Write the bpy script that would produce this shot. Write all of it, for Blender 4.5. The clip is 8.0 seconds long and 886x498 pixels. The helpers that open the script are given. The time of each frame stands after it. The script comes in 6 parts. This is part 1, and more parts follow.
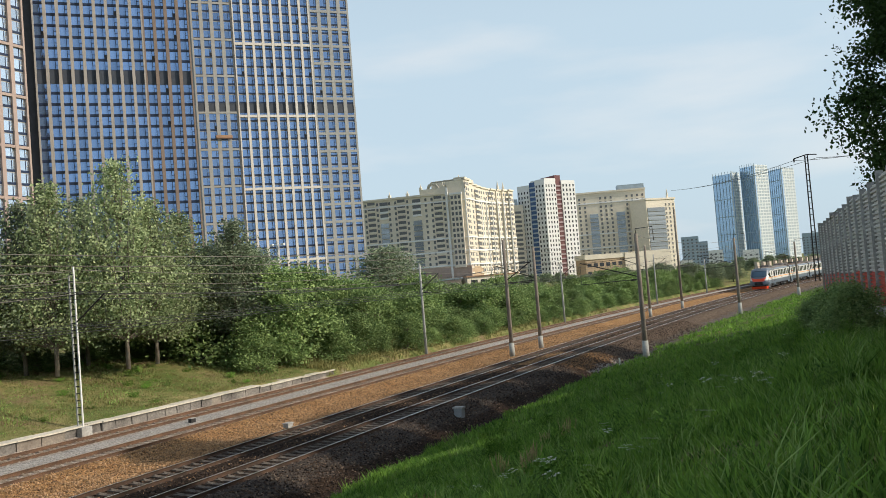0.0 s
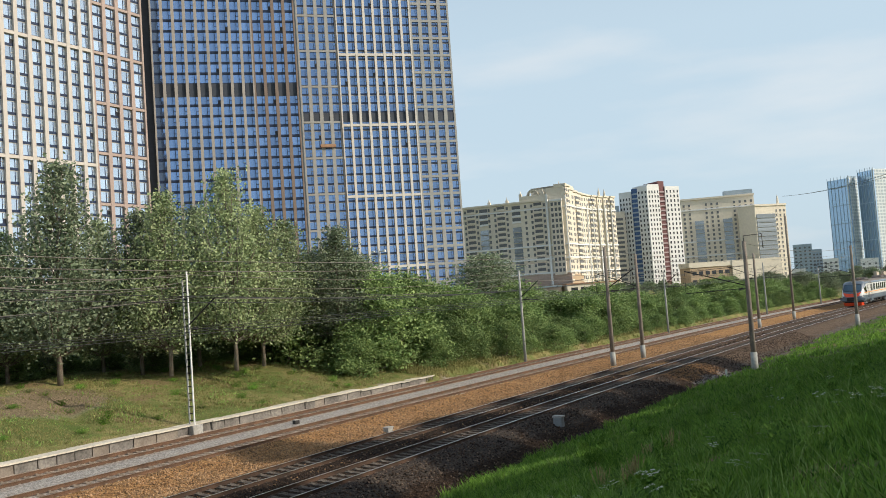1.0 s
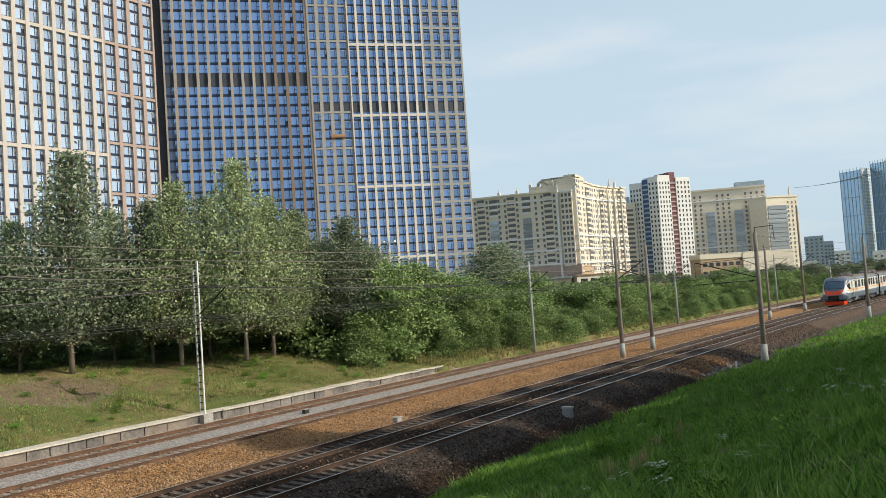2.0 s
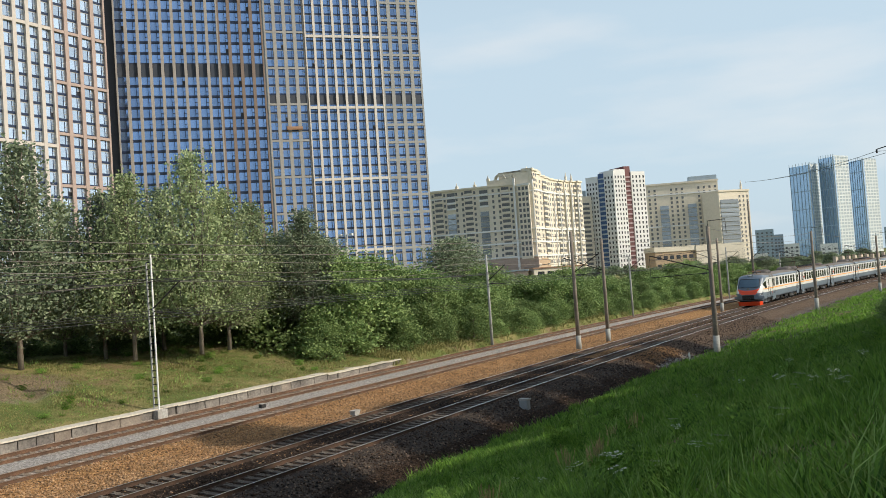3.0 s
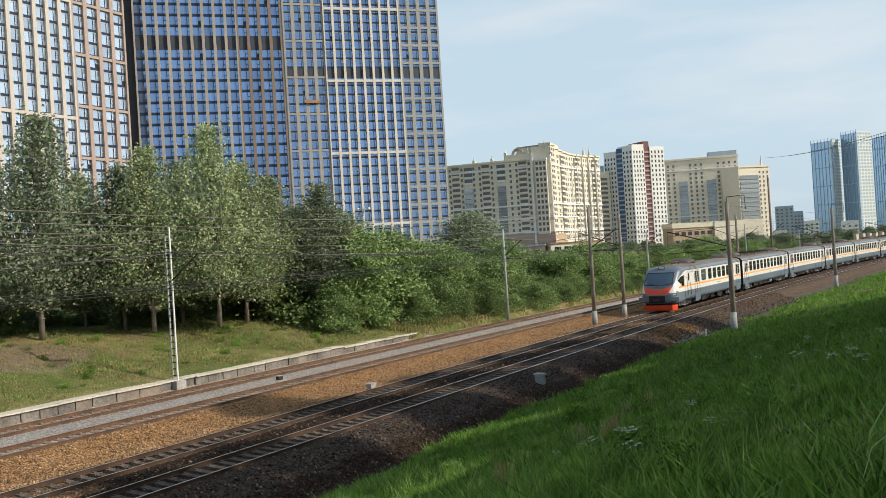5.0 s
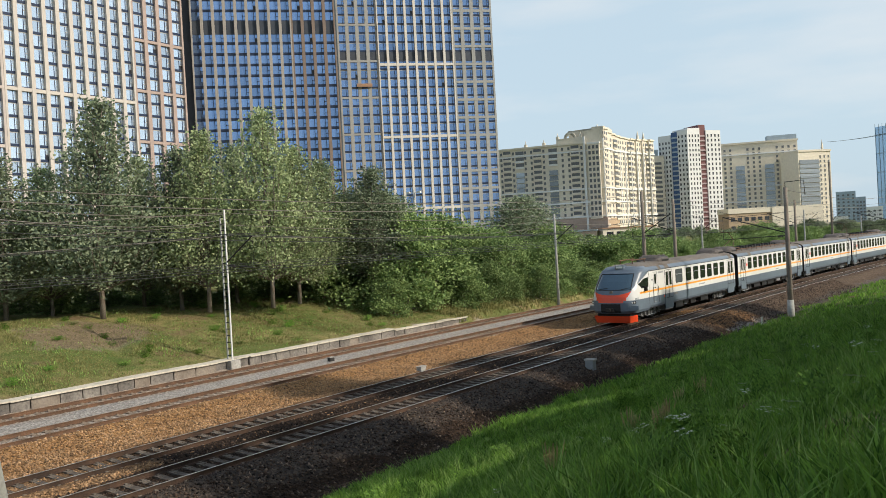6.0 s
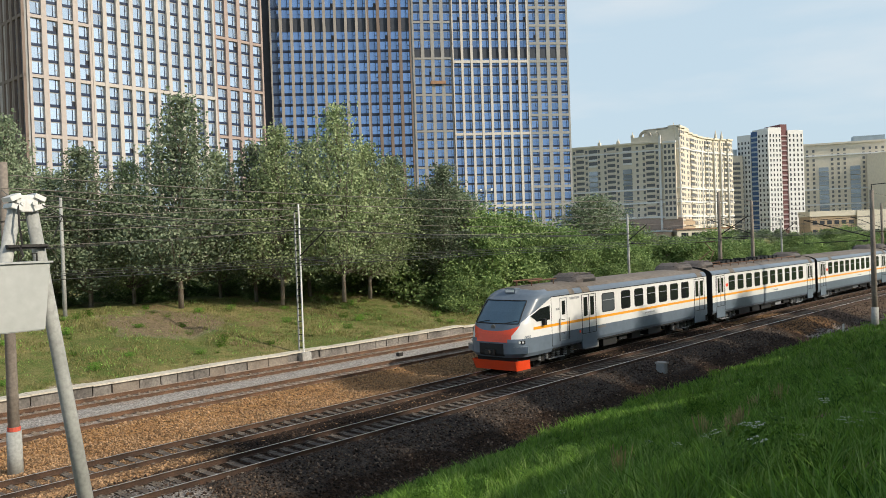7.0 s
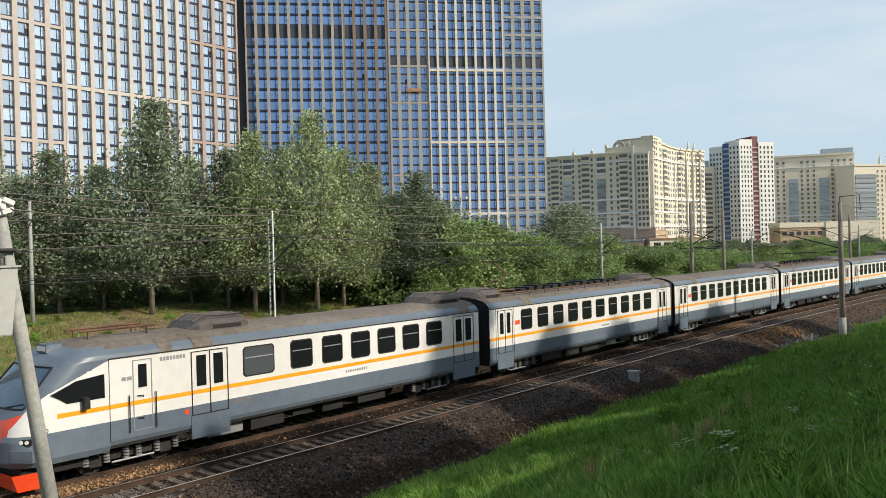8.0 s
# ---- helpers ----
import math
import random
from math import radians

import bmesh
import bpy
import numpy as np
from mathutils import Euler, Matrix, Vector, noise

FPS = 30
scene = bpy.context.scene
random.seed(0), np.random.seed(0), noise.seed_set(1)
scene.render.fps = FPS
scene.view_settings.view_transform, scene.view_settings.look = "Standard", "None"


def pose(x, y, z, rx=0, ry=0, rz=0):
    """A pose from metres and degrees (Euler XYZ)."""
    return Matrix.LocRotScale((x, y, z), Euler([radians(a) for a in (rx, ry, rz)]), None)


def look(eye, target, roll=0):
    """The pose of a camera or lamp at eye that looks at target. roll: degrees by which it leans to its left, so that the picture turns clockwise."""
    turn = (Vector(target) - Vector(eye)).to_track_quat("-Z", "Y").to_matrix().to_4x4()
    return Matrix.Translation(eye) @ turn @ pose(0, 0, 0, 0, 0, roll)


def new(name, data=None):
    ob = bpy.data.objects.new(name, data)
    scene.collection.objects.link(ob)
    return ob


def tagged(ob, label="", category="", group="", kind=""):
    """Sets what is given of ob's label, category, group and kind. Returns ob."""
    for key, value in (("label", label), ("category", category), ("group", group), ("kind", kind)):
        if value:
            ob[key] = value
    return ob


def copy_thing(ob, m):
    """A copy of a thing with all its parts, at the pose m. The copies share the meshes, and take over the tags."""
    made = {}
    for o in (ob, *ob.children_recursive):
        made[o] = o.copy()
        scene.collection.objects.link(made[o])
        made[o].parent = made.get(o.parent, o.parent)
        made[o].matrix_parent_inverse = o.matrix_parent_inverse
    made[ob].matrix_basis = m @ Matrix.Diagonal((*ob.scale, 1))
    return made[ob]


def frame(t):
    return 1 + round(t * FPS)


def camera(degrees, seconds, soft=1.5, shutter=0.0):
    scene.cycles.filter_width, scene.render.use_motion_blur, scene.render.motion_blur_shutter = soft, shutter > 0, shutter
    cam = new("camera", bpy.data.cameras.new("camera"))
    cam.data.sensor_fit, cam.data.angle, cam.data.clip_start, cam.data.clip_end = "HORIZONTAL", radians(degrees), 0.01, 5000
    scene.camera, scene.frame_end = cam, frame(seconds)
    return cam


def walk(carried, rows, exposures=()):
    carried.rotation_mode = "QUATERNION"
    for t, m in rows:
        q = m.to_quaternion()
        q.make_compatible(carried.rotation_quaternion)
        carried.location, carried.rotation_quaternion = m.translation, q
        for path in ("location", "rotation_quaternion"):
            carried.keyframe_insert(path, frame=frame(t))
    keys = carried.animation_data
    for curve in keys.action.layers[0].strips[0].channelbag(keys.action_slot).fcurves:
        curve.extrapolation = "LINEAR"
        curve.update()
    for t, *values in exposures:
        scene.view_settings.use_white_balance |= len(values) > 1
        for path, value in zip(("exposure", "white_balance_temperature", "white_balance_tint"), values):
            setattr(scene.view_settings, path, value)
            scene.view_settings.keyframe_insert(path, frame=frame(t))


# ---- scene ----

# The world: y runs along the railway, x to the right of it, z = 0 at the rail heads.
cam = camera(56.0, 8.0, 0.4)
EYE = 7.06
TURNS = [
    (0.0, 92.098, 4.57, 27.067), (0.5, 92.338, 4.415, 28.449), (0.7, 92.588, 4.453, 30.051), (1.0, 93.086, 4.049, 33.897), (1.2, 93.154, 3.98, 35.9),
    (2.3, 92.176, 3.869, 33.329), (2.5, 92.143, 3.922, 32.383), (3.0, 91.818, 3.936, 31.644), (3.5, 91.882, 3.859, 31.922), (4.0, 91.768, 3.649, 32.865),
    (5.3, 89.766, 3.349, 32.963), (5.5, 89.796, 3.257, 33.909), (6.0, 89.24, 3.099, 36.273), (6.5, 89.134, 2.657, 39.349), (7.0, 89.274, 2.015, 41.115),
    (7.5, 89.587, 2.135, 39.834), (8.0, 89.753, 1.531, 39.356),
]
walk(cam, [(t, pose(0, 0, EYE, rx, ry, rz)) for t, rx, ry, rz in TURNS])

# ---- light ----
SUN_AZ, SUN_EL = radians(76), radians(31)
world = bpy.data.worlds.new("sky")
scene.world = world
world.use_nodes = True
wn = world.node_tree.nodes
sky = wn.new("ShaderNodeTexSky")
sky.sky_type = "NISHITA"
sky.sun_disc = False
sky.sun_elevation, sky.sun_rotation = SUN_EL, SUN_AZ
sky.air_density, sky.dust_density, sky.ozone_density = 1.0, 2.5, 1.5
wl = world.node_tree.links
way_in, streak, veil, haze, scaled, both = wn.new("ShaderNodeTexCoord"), wn.new("ShaderNodeTexNoise"), wn.new("ShaderNodeMapRange"), wn.new("ShaderNodeMix"), wn.new("ShaderNodeMix"), wn.new("ShaderNodeMix")
flat = wn.new("ShaderNodeMapping")
flat.inputs["Scale"].default_value = (1.0, 1.0, 4.5)
wl.new(way_in.outputs["Generated"], flat.inputs["Vector"])
streak.inputs["Scale"].default_value, streak.inputs["Detail"].default_value = 3.2, 7.0
wl.new(flat.outputs[0], streak.inputs["Vector"])
veil.inputs[1].default_value, veil.inputs[2].default_value = 0.48, 0.80
wl.new(streak.outputs["Fac"], veil.inputs[0])
for node in (haze, scaled, both):
    node.data_type = "RGBA"
haze.inputs[6].default_value, haze.inputs[7].default_value = (0.545, 0.685, 0.785, 1), (0.74, 0.79, 0.82, 1)
wl.new(veil.outputs[0], haze.inputs[0])
scaled.blend_type = "MULTIPLY"
scaled.inputs[0].default_value = 1.0
scaled.inputs[7].default_value = (0.13, 0.13, 0.13, 1)
wl.new(sky.outputs[0], scaled.inputs[6])
split, clear = wn.new("ShaderNodeSeparateXYZ"), wn.new("ShaderNodeMapRange")
wl.new(way_in.outputs["Generated"], split.inputs[0])
wl.new(split.outputs["Z"], clear.inputs[0])
clear.inputs[1].default_value, clear.inputs[2].default_value, clear.inputs[3].default_value, clear.inputs[4].default_value = 0.28, 0.85, 0.85, 0.2
wl.new(clear.outputs[0], both.inputs[0])
wl.new(scaled.outputs[2], both.inputs[6])
wl.new(haze.outputs[2], both.inputs[7])
wl.new(both.outputs[2], wn["Background"].inputs["Color"])
wn["Background"].inputs["Strength"].default_value = 1.0
sun_data = bpy.data.lights.new("sun", "SUN")
sun_data.energy, sun_data.angle, sun_data.color = 3.9, radians(0.6), (1.0, 0.90, 0.75)
sun = new("sun", sun_data)
sun_way = Vector((math.sin(SUN_AZ) * math.cos(SUN_EL), math.cos(SUN_AZ) * math.cos(SUN_EL), math.sin(SUN_EL)))
sun.matrix_world = look(sun_way * 300, (0, 0, 0))
scene.view_settings.exposure = 0.15


# ---- materials ----
def material(name, color, rough=0.8, metal=0.0, vary=0.25, scale=3.0, bump=0.2, spec=0.4, island=0.0, second=None, coat=0.0):
    """A surface with colour variation at two scales and fine relief; second: a colour for stains."""
    m = bpy.data.materials.new(name)
    m.use_nodes = True
    n, l = m.node_tree.nodes, m.node_tree.links
    b = n["Principled BSDF"]
    b.inputs["Roughness"].default_value, b.inputs["Metallic"].default_value, b.inputs["Specular IOR Level"].default_value = rough, metal, spec
    b.inputs["Coat Weight"].default_value = coat
    geo = n.new("ShaderNodeTexCoord")
    big, fine = n.new("ShaderNodeTexNoise"), n.new("ShaderNodeTexNoise")
    big.inputs["Scale"].default_value, fine.inputs["Scale"].default_value = scale * 0.22, scale * 4
    big.inputs["Detail"].default_value, fine.inputs["Detail"].default_value = 5, 6
    for t in (big, fine):
        l.new(geo.outputs["Object"], t.inputs["Vector"])
    ramp = n.new("ShaderNodeMix")
    ramp.data_type = "RGBA"
    c2 = second or tuple(c * (1 - vary) for c in color)
    ramp.inputs[6].default_value, ramp.inputs[7].default_value = (*color, 1), (*c2, 1)
    stretch = n.new("ShaderNodeMapRange")
    stretch.inputs[1].default_value, stretch.inputs[2].default_value = 0.38, 0.66
    l.new(big.outputs["Fac"], stretch.inputs[0])
    l.new(stretch.outputs[0], ramp.inputs[0])
    mult = n.new("ShaderNodeMix")
    mult.data_type, mult.blend_type = "RGBA", "MULTIPLY"
    mult.inputs[0].default_value = 1.0
    grain = n.new("ShaderNodeMapRange")
    grain.inputs[1].default_value, grain.inputs[2].default_value = 0.3, 0.7
    grain.inputs[3].default_value, grain.inputs[4].default_value = 1 - vary, 1 + vary * 0.6
    l.new(fine.outputs["Fac"], grain.inputs[0])
    l.new(ramp.outputs[2], mult.inputs[6])
    l.new(grain.outputs[0], mult.inputs[7])
    last = mult.outputs[2]
    if island:
        hsv, info = n.new("ShaderNodeHueSaturation"), n.new("ShaderNodeNewGeometry")
        span = n.new("ShaderNodeMapRange")
        span.inputs[3].default_value, span.inputs[4].default_value = 1 - island, 1 + island
        l.new(info.outputs["Random Per Island"], span.inputs[0])
        l.new(span.outputs[0], hsv.inputs["Value"])
        l.new(last, hsv.inputs["Color"])
        last = hsv.outputs[0]
    l.new(last, b.inputs["Base Color"])
    if bump:
        bn = n.new("ShaderNodeBump")
        bn.inputs["Strength"].default_value, bn.inputs["Distance"].default_value = bump, 0.02
        l.new(fine.outputs["Fac"], bn.inputs["Height"])
        l.new(bn.outputs[0], b.inputs["Normal"])
    return m


def leaf_material(name, color, light, patch=0.5):
    """Leaves: each island its own green, with some light let through."""
    m = bpy.data.materials.new(name)
    m.use_nodes = True
    n, l = m.node_tree.nodes, m.node_tree.links
    b = n["Principled BSDF"]
    b.inputs["Roughness"].default_value, b.inputs["Specular IOR Level"].default_value = 0.65, 0.2
    info, mix, noise_big, geo = n.new("ShaderNodeNewGeometry"), n.new("ShaderNodeMix"), n.new("ShaderNodeTexNoise"), n.new("ShaderNodeTexCoord")
    noise_big.inputs["Scale"].default_value = patch
    l.new(geo.outputs["Object"], noise_big.inputs["Vector"])
    add = n.new("ShaderNodeMath")
    add.operation = "MULTIPLY_ADD"
    add.inputs[1].default_value, add.inputs[2].default_value = 0.6, 0.0
    l.new(info.outputs["Random Per Island"], add.inputs[0])
    l.new(noise_big.outputs["Fac"], add.inputs[2])
    span = n.new("ShaderNodeMapRange")
    span.inputs[1].default_value, span.inputs[2].default_value = 0.35, 1.15
    l.new(add.outputs[0], span.inputs[0])
    mix.data_type = "RGBA"
    mix.inputs[6].default_value, mix.inputs[7].default_value = (*color, 1), (*light, 1)
    l.new(span.outputs[0], mix.inputs[0])
    one, tone, shade = n.new("ShaderNodeObjectInfo"), n.new("ShaderNodeMapRange"), n.new("ShaderNodeHueSaturation")
    tone.inputs[3].default_value, tone.inputs[4].default_value = 0.72, 1.22
    l.new(one.outputs["Random"], tone.inputs[0])
    l.new(tone.outputs[0], shade.inputs["Value"])
    l.new(mix.outputs[2], shade.inputs["Color"])
    l.new(shade.outputs[0], b.inputs["Base Color"])
    tr, ms = n.new("ShaderNodeBsdfTranslucent"), n.new("ShaderNodeMixShader")
    ms.inputs[0].default_value = 0.28
    l.new(shade.outputs[0], tr.inputs["Color"])
    l.new(b.outputs[0], ms.inputs[1])
    l.new(tr.outputs[0], ms.inputs[2])
    l.new(ms.outputs[0], n["Material Output"].inputs["Surface"])
    return m


def glass_material(name, tint, rough=0.06, metal=0.75, wave=0.12):
    """Coated facade glass that mirrors the sky, each pane a little different."""
    m = bpy.data.materials.new(name)
    m.use_nodes = True
    n, l = m.node_tree.nodes, m.node_tree.links
    b = n["Principled BSDF"]
    b.inputs["Roughness"].default_value, b.inputs["Metallic"].default_value = rough, metal
    geo, info, nz, bn = n.new("ShaderNodeTexCoord"), n.new("ShaderNodeNewGeometry"), n.new("ShaderNodeTexNoise"), n.new("ShaderNodeBump")
    oi, both, hsv, span = n.new("ShaderNodeObjectInfo"), n.new("ShaderNodeMath"), n.new("ShaderNodeHueSaturation"), n.new("ShaderNodeMapRange")
    nz.inputs["Scale"].default_value = 0.35
    l.new(geo.outputs["Object"], nz.inputs["Vector"])
    bn.inputs["Strength"].default_value, bn.inputs["Distance"].default_value = wave, 0.3
    l.new(nz.outputs["Fac"], bn.inputs["Height"])
    l.new(bn.outputs[0], b.inputs["Normal"])
    both.operation = "ADD"
    l.new(info.outputs["Random Per Island"], both.inputs[0])
    l.new(oi.outputs["Random"], both.inputs[1])
    span.inputs[2].default_value = 2.0
    span.inputs[3].default_value, span.inputs[4].default_value = 0.6, 1.35
    l.new(both.outputs[0], span.inputs[0])
    l.new(span.outputs[0], hsv.inputs["Value"])
    hsv.inputs["Color"].default_value = (*tint, 1)
    l.new(hsv.outputs[0], b.inputs["Base Color"])
    return m


def ground_material():
    """One sheet: turf, grey or rusty ballast and bare dirt darkened for tree shade, by the sheet's own zones."""
    m = bpy.data.materials.new("ground")
    m.use_nodes = True
    n, l = m.node_tree.nodes, m.node_tree.links
    b = n["Principled BSDF"]
    b.inputs["Roughness"].default_value, b.inputs["Specular IOR Level"].default_value = 0.95, 0.15
    geo, att, sep = n.new("ShaderNodeTexCoord"), n.new("ShaderNodeAttribute"), n.new("ShaderNodeSeparateColor")
    att.attribute_name = "zone"
    l.new(att.outputs["Color"], sep.inputs[0])

    def noise_at(scale, detail=4):
        t = n.new("ShaderNodeTexNoise")
        t.inputs["Scale"].default_value, t.inputs["Detail"].default_value = scale, detail
        l.new(geo.outputs["Object"], t.inputs["Vector"])
        return t.outputs["Fac"]

    def mix(f, a, c, kind="MIX"):
        x = n.new("ShaderNodeMix")
        x.data_type, x.blend_type = "RGBA", kind
        for s, v in ((x.inputs[0], f), (x.inputs[6], a), (x.inputs[7], c)):
            if isinstance(v, tuple):
                s.default_value = (*v, 1)
            elif isinstance(v, float):
                s.default_value = v
            else:
                l.new(v, s)
        return x.outputs[2]

    def spread(v, a, c, lo=0.0, hi=1.0):
        r = n.new("ShaderNodeMapRange")
        r.inputs[1].default_value, r.inputs[2].default_value, r.inputs[3].default_value, r.inputs[4].default_value = a, c, lo, hi
        l.new(v, r.inputs[0])
        return r.outputs[0]

    stones = n.new("ShaderNodeTexVoronoi")
    stones.inputs["Scale"].default_value = 13.0
    l.new(geo.outputs["Object"], stones.inputs["Vector"])
    bright = n.new("ShaderNodeSeparateColor")
    l.new(stones.outputs["Color"], bright.inputs[0])
    patch, mid, fine = noise_at(0.16), noise_at(1.1), noise_at(9.0)
    grey = mix(bright.outputs[0], (0.23, 0.215, 0.20), (0.52, 0.485, 0.44))
    rust = mix(bright.outputs[0], (0.15, 0.068, 0.025), (0.50, 0.29, 0.125))
    rust = mix(spread(mid, 0.45, 0.7, 0.0, 0.5), rust, (0.42, 0.23, 0.10))
    # near-black brown: oil and grime, with the trees' shade put into the colour
    shaded_dirt = mix(bright.outputs[0], (0.009, 0.005, 0.003), (0.050, 0.031, 0.019))
    turf = mix(spread(patch, 0.4, 0.62), (0.145, 0.165, 0.052), (0.29, 0.245, 0.105))
    turf = mix(spread(mid, 0.45, 0.65, 0.0, 0.7), turf, (0.09, 0.145, 0.03))
    lush = mix(spread(mid, 0.35, 0.65), (0.03, 0.06, 0.012), (0.07, 0.115, 0.022))
    turf = mix(sep.outputs[2], turf, lush)
    soil = mix(fine, (0.16, 0.105, 0.06), (0.27, 0.19, 0.11))
    col = mix(sep.outputs[1], grey, rust)
    col = mix(sep.outputs[2], col, shaded_dirt)
    bare = n.new("ShaderNodeMath")
    bare.operation = "MULTIPLY"
    l.new(spread(noise_at(0.33, 6), 0.58, 0.66, 0.0, 0.8), bare.inputs[0])
    l.new(sep.outputs[0], bare.inputs[1])
    turf = mix(bare.outputs[0], turf, soil)
    col = mix(sep.outputs[0], col, turf)
    col = mix(1.0, col, spread(fine, 0.3, 0.7, 0.65, 1.25), "MULTIPLY")
    l.new(col, b.inputs["Base Color"])
    bn = n.new("ShaderNodeBump")
    bn.inputs["Strength"].default_value, bn.inputs["Distance"].default_value = 0.9, 0.06
    l.new(stones.outputs["Distance"], bn.inputs["Height"])
    bn2 = n.new("ShaderNodeBump")
    bn2.inputs["Strength"].default_value, bn2.inputs["Distance"].default_value = 0.6, 0.1
    l.new(fine, bn2.inputs["Height"])
    l.new(bn.outputs[0], bn2.inputs["Normal"])
    l.new(bn2.outputs[0], b.inputs["Normal"])
    return m


M = {}
M["ground"] = ground_material()
M["stone_rust"] = material("rust-stained stone", (0.36, 0.225, 0.12), 0.95, vary=0.2, island=0.6, bump=0, second=(0.25, 0.145, 0.07))
# dark stones carry oil and tree shade in one colour
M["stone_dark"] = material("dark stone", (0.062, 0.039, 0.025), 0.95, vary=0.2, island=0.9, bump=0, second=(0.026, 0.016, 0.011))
M["concrete"] = material("concrete", (0.42, 0.41, 0.385), 0.9, vary=0.3, scale=2.0, second=(0.27, 0.25, 0.22))
M["stained"] = material("stained dark concrete", (0.25, 0.23, 0.205), 0.9, vary=0.4, scale=2.0, second=(0.10, 0.09, 0.082))
M["pole"] = material("weathered concrete pole", (0.27, 0.235, 0.195), 0.9, vary=0.25, scale=2.5, second=(0.16, 0.13, 0.105))
M["pale_pole"] = material("pale concrete pole", (0.40, 0.405, 0.38), 0.85, vary=0.2, scale=2.5, second=(0.28, 0.285, 0.265))
M["sleeper"] = material("sleeper concrete", (0.34, 0.30, 0.25), 0.95, vary=0.35, scale=4.0, second=(0.18, 0.125, 0.08))
M["dark_sleeper"] = material("dirty sleeper", (0.27, 0.235, 0.195), 0.95, vary=0.45, scale=4.0, second=(0.06, 0.046, 0.036))
M["rust"] = material("rusty rail side", (0.165, 0.09, 0.052), 0.85, vary=0.35, scale=5.0, second=(0.085, 0.05, 0.032))
M["rail_side"] = material("dark brown rail side", (0.085, 0.047, 0.029), 0.8, vary=0.35, scale=5.0, second=(0.035, 0.021, 0.014))
M["cap"] = material("pale concrete cap", (0.66, 0.60, 0.49), 0.9, vary=0.2, scale=2.0, second=(0.50, 0.455, 0.37))
M["rail_head"] = material("polished rail head", (0.92, 0.91, 0.90), 0.4, 1.0, vary=0.1, scale=5.0, bump=0.05)
M["rail_rusty_head"] = material("worn rail head", (0.34, 0.21, 0.13), 0.45, 0.7, vary=0.3, scale=5.0)
M["white_metal"] = material("white painted steel", (0.75, 0.75, 0.73), 0.6, vary=0.12, scale=3.0, second=(0.6, 0.59, 0.55))
M["dark_metal"] = material("dark steel", (0.045, 0.042, 0.04), 0.6, 0.4, vary=0.3)
M["wire"] = material("dark wire", (0.06, 0.06, 0.055), 0.55, 0.5, vary=0.1, bump=0)
M["pale_wire"] = material("weathered grey wire", (0.20, 0.18, 0.15), 0.7, 0.2, vary=0.1, bump=0)
M["cabinet"] = material("pale grey cabinet paint", (0.43, 0.44, 0.42), 0.55, vary=0.08, scale=1.2, bump=0.05, second=(0.37, 0.38, 0.36))
M["red_paint"] = material("red paint", (0.62, 0.11, 0.07), 0.6, vary=0.15)
M["fence"] = material("grey corrugated barrier", (0.64, 0.62, 0.58), 0.65, vary=0.12, scale=1.5, second=(0.55, 0.53, 0.49))
M["fence_red"] = material("red corrugated barrier", (0.60, 0.085, 0.05), 0.6, vary=0.15, scale=1.5)
M["beige_wall"] = material("beige barrier wall", (0.50, 0.43, 0.34), 0.9, vary=0.12, scale=0.6)
M["bark"] = material("bark", (0.15, 0.12, 0.09), 0.95, vary=0.4, scale=5.0, bump=0.5, second=(0.26, 0.23, 0.19))
M["leaf"] = leaf_material("poplar leaf", (0.08, 0.125, 0.062), (0.32, 0.37, 0.24))
M["leaf_warm"] = leaf_material("birch leaf", (0.115, 0.175, 0.065), (0.41, 0.47, 0.25))
M["leaf_bush"] = leaf_material("bush leaf", (0.062, 0.13, 0.038), (0.32, 0.42, 0.155))
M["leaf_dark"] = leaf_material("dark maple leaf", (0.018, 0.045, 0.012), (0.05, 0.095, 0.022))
M["blade"] = leaf_material("grass blade", (0.021, 0.072, 0.010), (0.205, 0.365, 0.054), 2.2)
M["blade_pale"] = leaf_material("pale grass blade", (0.09, 0.19, 0.03), (0.32, 0.44, 0.13), 2.2)
M["lawn_blade"] = leaf_material("dry grass blade", (0.12, 0.15, 0.042), (0.34, 0.30, 0.125), 0.8)
M["flower"] = material("creamy white flower", (0.60, 0.62, 0.50), 0.8, vary=0.15, bump=0)
M["dry_plant"] = material("dry sorrel", (0.40, 0.31, 0.14), 0.9, vary=0.25, bump=0, island=0.35)
M["train_white"] = material("white train paint", (0.76, 0.76, 0.74), 0.32, vary=0.05, scale=0.7, bump=0.0, second=(0.68, 0.67, 0.64), coat=0.3)
M["train_grey"] = material("blue-grey train paint", (0.135, 0.172, 0.215), 0.36, vary=0.1, scale=0.8, bump=0.0, second=(0.11, 0.14, 0.178), coat=0.3)
M["train_roof"] = material("dusty brown-grey roof", (0.20, 0.175, 0.15), 0.8, vary=0.25, scale=1.0, second=(0.14, 0.115, 0.09))
M["train_orange"] = material("orange stripe paint", (0.86, 0.36, 0.02), 0.35, vary=0.05, bump=0)
M["train_red"] = material("orange-red train paint", (0.82, 0.075, 0.02), 0.35, vary=0.06, bump=0.0, coat=0.3)
M["train_black"] = material("black rubber and underframe", (0.018, 0.018, 0.018), 0.7, vary=0.3, scale=3)
M["train_glass"] = material("dark tinted window", (0.012, 0.014, 0.016), 0.06, vary=0.1, bump=0.0, spec=0.6)
M["shield_glass"] = material("windscreen glass", (0.085, 0.14, 0.19), 0.08, 0.35, vary=0.1, bump=0.0, spec=0.7)
M["frame_grey"] = material("grey metal frame", (0.30, 0.31, 0.32), 0.5, 0.3, vary=0.1)
